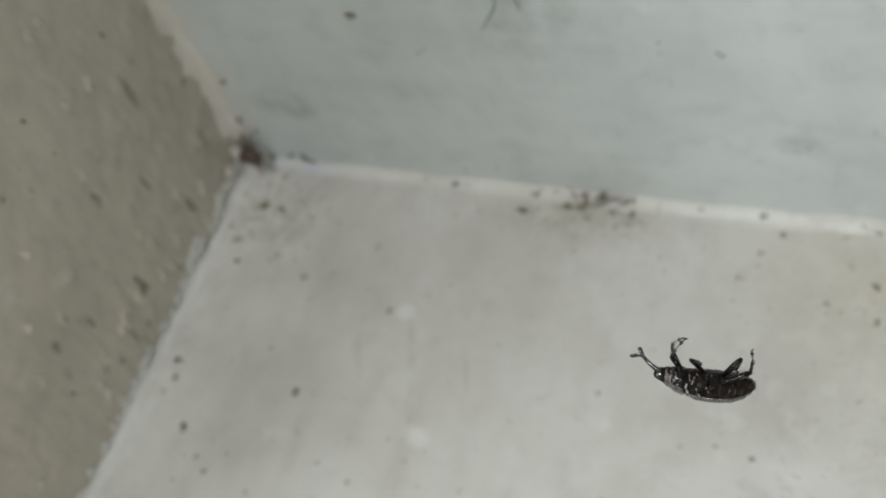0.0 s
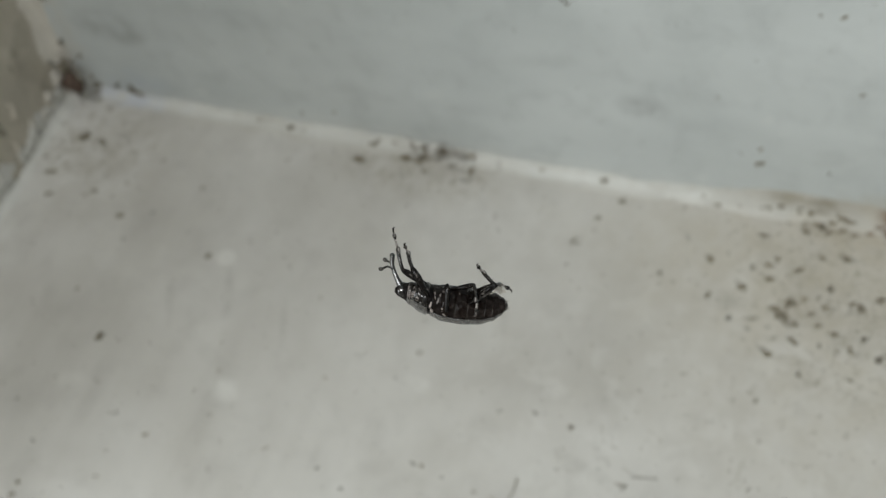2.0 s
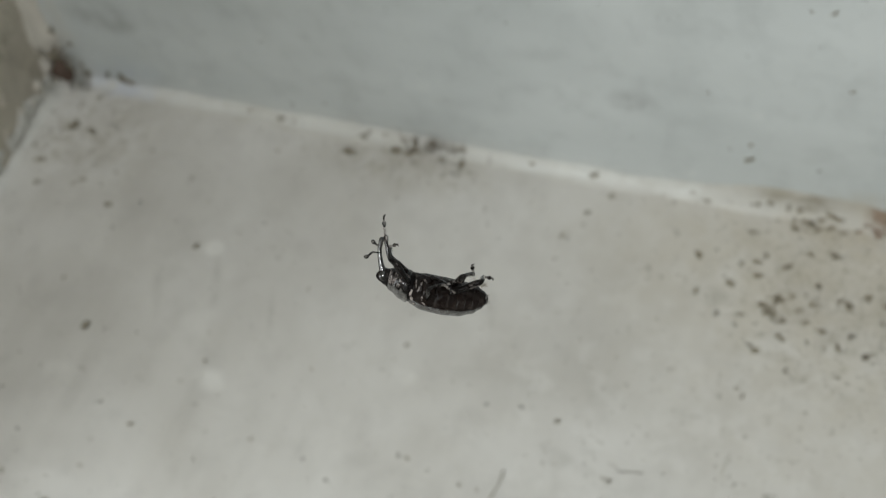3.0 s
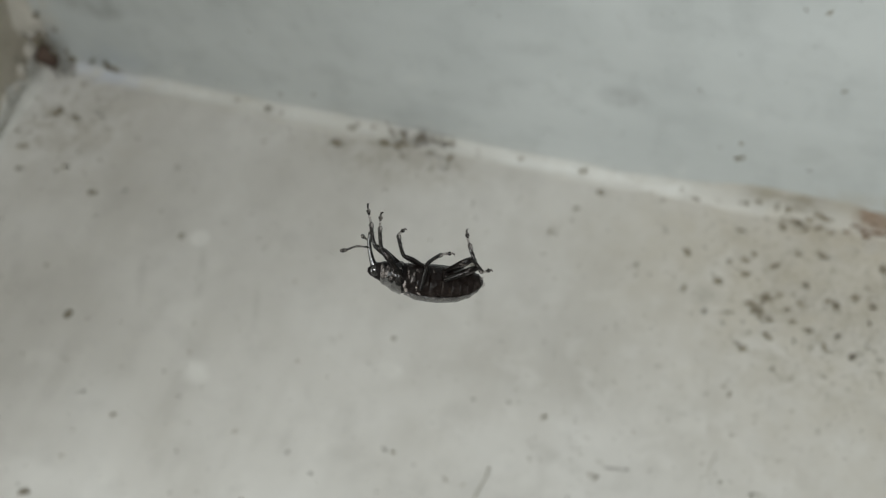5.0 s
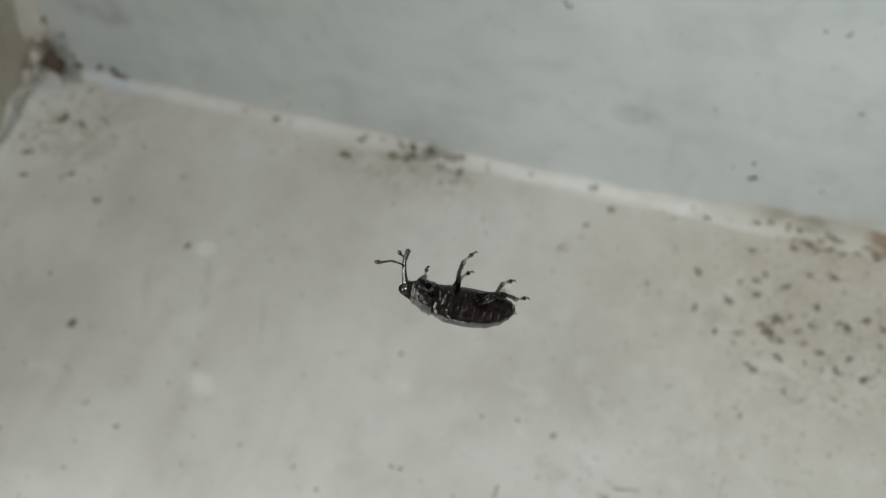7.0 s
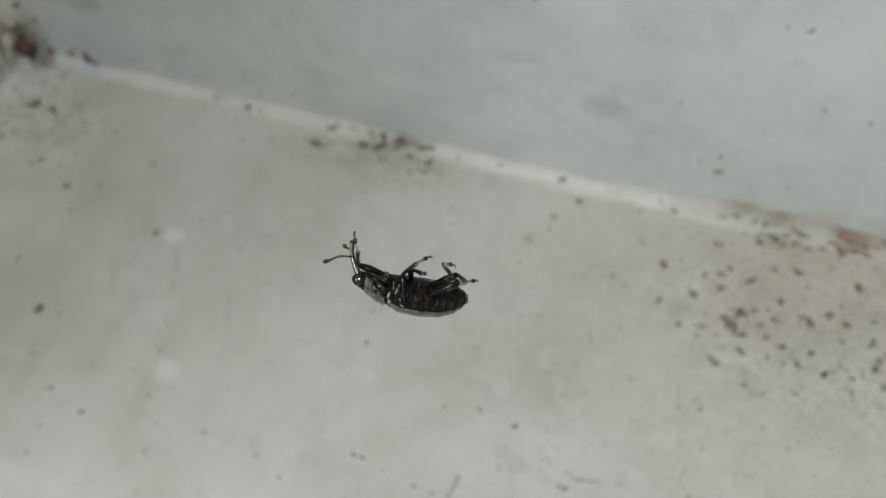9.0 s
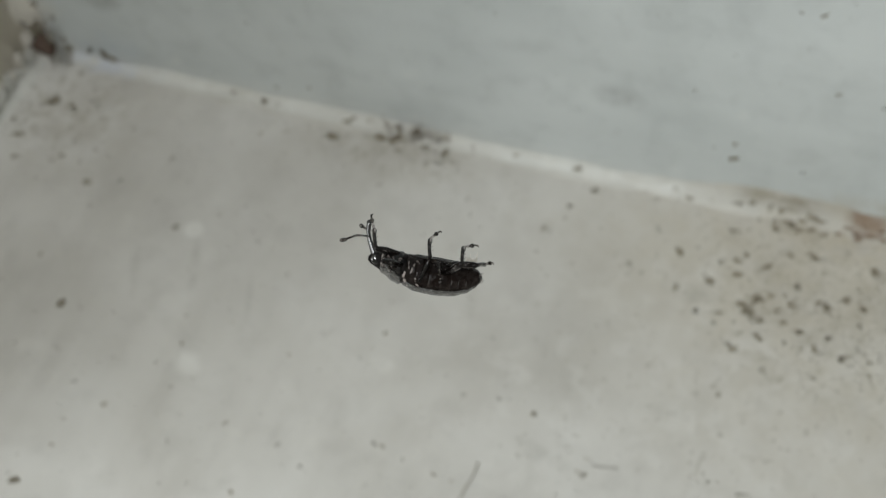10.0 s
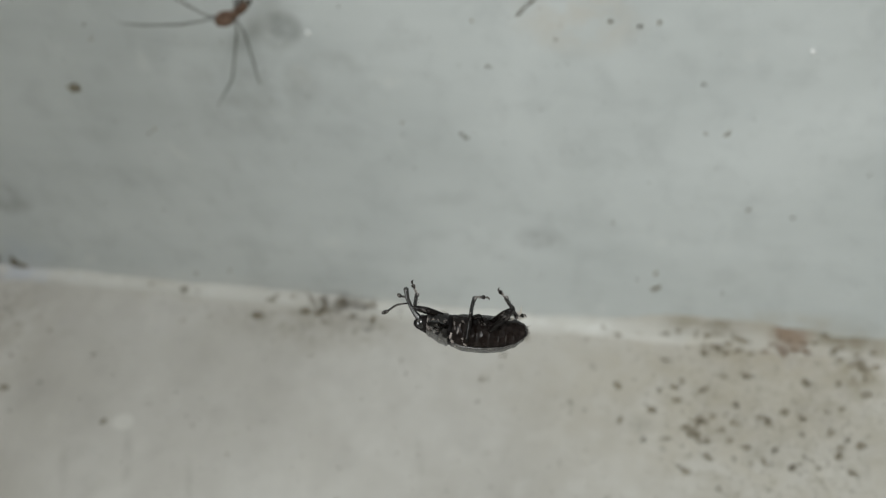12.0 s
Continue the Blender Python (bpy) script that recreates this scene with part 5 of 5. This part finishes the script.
    kick(legs["middle_far"], [
        (0.00, 144, 34, -10, -64, -59, 78),
        (1.00, 144, 34, -10, -64, -59, 78),
        (1.07, 108, 39, -33, -61, -52, 80),
        (1.13, 72, 45, -56, -58, -45, 83),
        (1.20, 36, 51, -80, -56, -39, 85),
        (1.35, 32, 52, -78, -56, -64, 81),
        (1.50, 28, 53, -76, -55, -90, 78),
        (1.80, 37, 52, -81, -55, -50, 83),
        (1.90, 28, 37, -77, -6, -69, 58),
        (2.00, 19, 22, -73, 42, -88, 33),
        (2.10, 38, 44, -40, -3, -48, 52),
        (2.20, 58, 65, -8, -48, -9, 72),
        (2.50, 96, 68, -5, -47, -26, 80),
        (2.65, 53, 59, 24, -49, -1, 76),
        (2.80, 9, 49, 53, -51, 24, 72),
        (2.87, 54, 61, 30, -49, 29, 66),
        (2.93, 99, 73, 8, -48, 34, 60),
        (3.00, 144, 85, -15, -47, 39, 55),
        (3.05, 116, 80, -35, -45, 83, 61),
        (3.10, 89, 75, -56, -43, 127, 68),
        (3.15, 61, 70, -76, -41, 172, 74),
        (3.20, 34, 65, -96, -39, 216, 80),
        (3.60, 63, 49, -135, -38, 171, 73),
        (4.00, 93, 34, -174, -38, 127, 67),
        (4.40, 123, 19, -212, -37, 83, 60),
        (4.80, 153, 3, -251, -36, 39, 53),
        (5.00, 158, 3, -249, -25, 41, 50),
        (5.20, 161, 3, -245, -45, 57, 3),
        (5.28, 118, 15, -213, -43, 90, 22),
        (5.35, 75, 26, -182, -42, 124, 40),
        (5.42, 32, 38, -150, -40, 157, 58),
        (5.50, -11, 49, -118, -38, 191, 76),
        (5.65, -13, 57, -111, -21, 217, 72),
        (5.80, -14, 64, -104, -3, 244, 69),
        (6.00, 19, 65, -98, -3, 238, 71),
        (6.25, 15, 69, -86, -39, 276, 73),
        (6.50, 11, 72, -74, -75, 314, 76),
        (6.58, 37, 74, -34, -61, 338, 58),
        (6.65, 63, 76, 5, -48, 362, 40),
        (6.72, 88, 78, 45, -34, 387, 21),
        (6.80, 114, 81, 84, -21, 411, 3),
        (7.00, 98, 60, 82, -47, 409, 3),
        (7.20, 98, 70, 82, -40, 401, 3),
        (8.10, 101, 68, 38, -50, 381, 39),
        (9.00, 104, 66, -6, -60, 362, 74),
        (9.17, 69, 65, -28, -59, 345, 77),
        (9.33, 35, 64, -51, -57, 329, 81),
        (9.50, 0, 63, -73, -55, 312, 84),
        (10.00, 0, 58, -76, -49, 291, 72),
        (10.10, -6, 39, -77, -47, 257, 78),
        (10.20, -12, 20, -78, -45, 222, 84),
        (10.27, 8, 34, -55, -46, 184, 80),
        (10.35, 27, 48, -31, -48, 146, 77),
        (10.43, 47, 62, -7, -49, 108, 74),
        (10.50, 66, 76, 17, -50, 70, 71),
        (10.67, 28, 52, -13, -54, 105, 76),
        (10.83, -11, 28, -42, -59, 140, 81),
        (11.00, -50, 3, -71, -63, 176, 87),
        (11.05, -43, 9, -72, -62, 134, 87),
        (11.10, -36, 14, -72, -61, 93, 87),
        (11.15, -29, 19, -73, -59, 52, 87),
        (11.20, -22, 25, -74, -58, 10, 87),
        (11.30, -9, 16, -71, -52, 4, 87),
        (11.50, -12, 25, -59, -53, -29, 84),
        (11.75, 4, 46, -63, -60, 7, 82),
        (12.00, 20, 68, -68, -67, 42, 81),
    ])
    kick(legs["middle_near"], [
        (0.00, 70, 39, -98, -57, -54, 58),
        (0.50, 70, 39, -98, -57, -54, 58),
        (1.00, 71, 52, -104, -53, -62, 53),
        (1.10, 93, 41, -65, -57, -75, 28),
        (1.20, 115, 31, -25, -62, -87, 3),
        (1.50, 101, 31, -70, -45, -96, 28),
        (1.80, 80, 32, -55, -67, -104, 42),
        (2.00, 96, 3, -74, -50, -109, 3),
        (2.20, 98, 36, -82, -65, -69, 55),
        (2.50, 95, 42, -93, -60, -61, 55),
        (2.65, 99, 51, -66, -66, -81, 49),
        (2.80, 103, 60, -38, -72, -101, 43),
        (2.90, 96, 63, -3, -62, -62, 31),
        (3.00, 89, 67, 32, -52, -24, 20),
        (3.07, 92, 64, -5, -52, -33, 29),
        (3.13, 95, 61, -42, -52, -42, 37),
        (3.20, 98, 58, -79, -51, -50, 46),
        (4.80, 101, 46, -100, -69, -76, 37),
        (4.90, 91, 23, -30, -56, -34, 37),
        (5.00, 82, 1, 40, -44, 8, 37),
        (5.10, 106, 23, -6, -55, -38, 37),
        (5.20, 130, 45, -52, -66, -85, 37),
        (5.50, 128, 57, -46, -51, -61, 3),
        (5.60, 120, 43, -7, -54, -50, 3),
        (5.70, 112, 29, 31, -57, -38, 3),
        (5.80, 104, 15, 70, -60, -26, 3),
        (6.00, 108, 18, 84, -48, 8, 3),
        (6.20, 117, 3, 66, -37, 41, 3),
        (6.50, 99, 3, 81, -3, 40, 3),
        (6.80, 96, 29, 63, -52, 60, 60),
        (7.00, 97, 30, 66, -55, 37, 34),
        (7.20, 98, 53, 75, -45, 13, 3),
        (8.80, 111, 29, 50, -55, 45, 3),
        (9.00, 106, 3, 51, -40, 36, 3),
        (9.20, 121, 31, 65, -30, 49, 3),
        (9.50, 97, 3, 81, -20, 64, 3),
        (9.80, 93, 3, 75, -17, 76, 31),
        (10.00, 76, 3, 101, -42, 46, 31),
        (10.20, 87, 43, 67, -31, 57, 3),
        (10.30, 78, 3, 74, -43, 50, 22),
        (10.37, 89, 18, 33, -47, 0, 28),
        (10.43, 100, 32, -8, -51, -49, 34),
        (10.50, 111, 46, -50, -54, -99, 41),
        (10.70, 89, 17, -73, -44, -65, 45),
        (10.77, 81, 17, -30, -47, -41, 39),
        (10.85, 74, 16, 13, -51, -18, 34),
        (10.93, 67, 15, 55, -55, 5, 28),
        (11.00, 60, 15, 98, -59, 29, 23),
        (11.20, 81, 45, 90, -51, 12, 3),
        (11.30, 89, 3, 68, -64, 41, 25),
        (11.50, 93, 3, 65, -63, 29, 18),
        (11.80, 100, 19, 67, -50, 9, 3),
        (12.00, 85, 3, 82, -42, 1, 19),
    ])
    kick(legs["hind_far"], [
        (0.00, 48, 36, -111, -54, -37, 65),
        (1.00, 48, 36, -111, -54, -37, 65),
        (1.05, 47, 40, -71, -58, -25, 59),
        (1.10, 46, 45, -30, -62, -13, 53),
        (1.15, 45, 50, 10, -65, -1, 47),
        (1.20, 44, 54, 51, -69, 11, 41),
        (1.30, 41, 52, 84, -47, 53, 43),
        (1.40, 37, 50, 117, -25, 96, 45),
        (1.50, 33, 48, 150, -3, 138, 47),
        (1.80, 42, 52, 157, -45, 140, 34),
        (2.00, 26, 44, 140, -39, 139, 51),
        (2.07, 22, 41, 134, -40, 103, 52),
        (2.13, 19, 38, 128, -41, 66, 53),
        (2.20, 15, 35, 122, -42, 30, 54),
        (2.35, 41, 47, 81, -56, 15, 47),
        (2.50, 66, 60, 40, -70, 0, 41),
        (2.65, 46, 57, 41, -71, 28, 50),
        (2.80, 26, 53, 42, -72, 55, 58),
        (2.90, 39, 61, 35, -68, 85, 54),
        (3.00, 52, 68, 28, -65, 115, 50),
        (3.20, 36, 75, 69, -62, 116, 59),
        (3.73, 32, 63, 34, -56, 85, 51),
        (4.27, 29, 52, -2, -50, 54, 44),
        (4.80, 25, 40, -38, -43, 24, 37),
        (5.00, 31, 39, -41, -45, 23, 50),
        (5.20, 6, 43, -21, -58, 29, 57),
        (5.50, 15, 40, -28, -60, 36, 63),
        (5.80, 14, 45, -21, -54, 20, 47),
        (6.00, 28, 41, -30, -51, 23, 44),
        (6.20, 10, 42, -18, -59, 21, 44),
        (6.50, 16, 36, -26, -61, 19, 39),
        (6.65, 4, 29, 12, -62, 10, 49),
        (6.80, -8, 23, 50, -64, 1, 60),
        (6.90, 2, 32, 21, -62, 9, 48),
        (7.00, 11, 42, -8, -60, 18, 36),
        (7.10, 2, 31, 26, -60, -2, 43),
        (7.20, -6, 19, 60, -60, -21, 50),
        (8.80, 23, 53, 10, -58, -4, 40),
        (9.00, 32, 41, -24, -61, 17, 38),
        (9.10, 19, 38, 10, -63, 12, 47),
        (9.20, 6, 35, 44, -66, 7, 57),
        (9.50, 15, 22, 31, -59, -31, 61),
        (9.80, -1, 41, 39, -62, 10, 47),
        (10.00, 8, 29, 18, -68, 20, 56),
        (10.20, -5, 15, 59, -60, 11, 51),
        (10.30, 1, 34, 53, -57, -5, 42),
        (10.37, 8, 33, 19, -57, 6, 44),
        (10.43, 15, 31, -15, -57, 17, 45),
        (10.50, 22, 30, -50, -57, 28, 46),
        (10.60, 12, 37, -3, -57, 23, 47),
        (10.70, 2, 44, 43, -57, 18, 47),
        (10.85, 12, 45, 12, -58, 27, 56),
        (11.00, 22, 46, -18, -59, 35, 66),
        (11.30, 25, 59, 14, -70, 71, 64),
        (11.40, 24, 56, -18, -69, 50, 53),
        (11.50, 24, 54, -50, -67, 30, 41),
        (11.80, 22, 52, -50, -66, 38, 43),
        (12.00, 33, 50, -41, -68, 17, 54),
    ])
    kick(legs["hind_near"], [
        (0.00, 27, 3, 81, -55, 103, 26),
        (0.50, 44, 12, 82, -66, 62, 63),
        (0.75, 39, 17, 32, -64, 58, 61),
        (1.00, 33, 22, -18, -61, 53, 59),
        (1.20, 36, 36, -13, -60, 23, 43),
        (1.50, 32, 47, 0, -59, 65, 48),
        (1.80, 41, 44, -17, -63, 56, 54),
        (1.90, 42, 43, 8, -65, 17, 36),
        (2.00, 43, 43, 32, -66, -22, 18),
        (2.10, 38, 36, 4, -65, 16, 33),
        (2.20, 33, 28, -23, -64, 54, 47),
        (2.50, 37, 3, -44, -67, 15, 3),
        (2.60, 29, 9, -8, -68, 19, 20),
        (2.70, 22, 15, 28, -70, 23, 36),
        (2.80, 15, 21, 64, -71, 27, 52),
        (3.00, 34, 17, 76, -78, 1, 46),
        (3.10, 39, 32, 36, -71, 13, 40),
        (3.20, 44, 47, -4, -64, 25, 34),
        (3.73, 39, 33, 31, -54, 53, 24),
        (4.27, 35, 18, 65, -44, 82, 14),
        (4.80, 30, 3, 100, -33, 110, 3),
        (5.00, 27, 3, 116, -3, 107, 3),
        (5.20, 21, 3, 118, -20, 103, 3),
        (5.50, 21, 3, 127, -20, 101, 25),
        (5.80, 21, 3, 134, -23, 106, 3),
        (6.00, 29, 3, 138, -21, 103, 3),
        (6.20, 21, 15, 142, -32, 98, 21),
        (6.35, 21, 9, 143, -29, 73, 34),
        (6.50, 21, 3, 143, -25, 47, 48),
        (6.80, 5, 22, 135, -3, 33, 23),
        (6.90, 22, 38, 103, -31, 29, 28),
        (7.00, 38, 54, 70, -58, 25, 32),
        (7.20, 23, 58, 72, -45, 22, 36),
        (8.00, 27, 48, 109, -24, 9, 20),
        (8.80, 32, 38, 145, -3, -3, 3),
        (9.00, 31, 32, 139, -3, 0, 27),
        (9.20, 24, 34, 127, -3, -1, 3),
        (9.50, 26, 48, 103, -39, 39, 3),
        (9.80, 49, 60, 82, -49, 18, 3),
        (10.00, 40, 56, 95, -48, 18, 3),
        (10.10, 38, 49, 120, -51, 20, 3),
        (10.20, 36, 42, 146, -53, 22, 3),
        (10.30, 49, 50, 125, -58, 23, 3),
        (10.50, 52, 51, 136, -46, 14, 3),
        (10.70, 33, 45, 147, -3, 26, 3),
        (11.00, 35, 36, 151, -40, 50, 3),
        (11.20, 41, 44, 137, -42, 1, 3),
        (11.22, 42, 42, 137, -44, 40, 16),
        (11.25, 43, 40, 136, -47, 79, 30),
        (11.28, 44, 38, 135, -50, 118, 43),
        (11.30, 45, 36, 135, -52, 158, 56),
        (11.50, 46, 43, 130, -57, 139, 24),
        (11.80, 52, 41, 123, -54, 133, 3),
        (12.00, 48, 27, 126, -56, 138, 38),
    ])


motions()
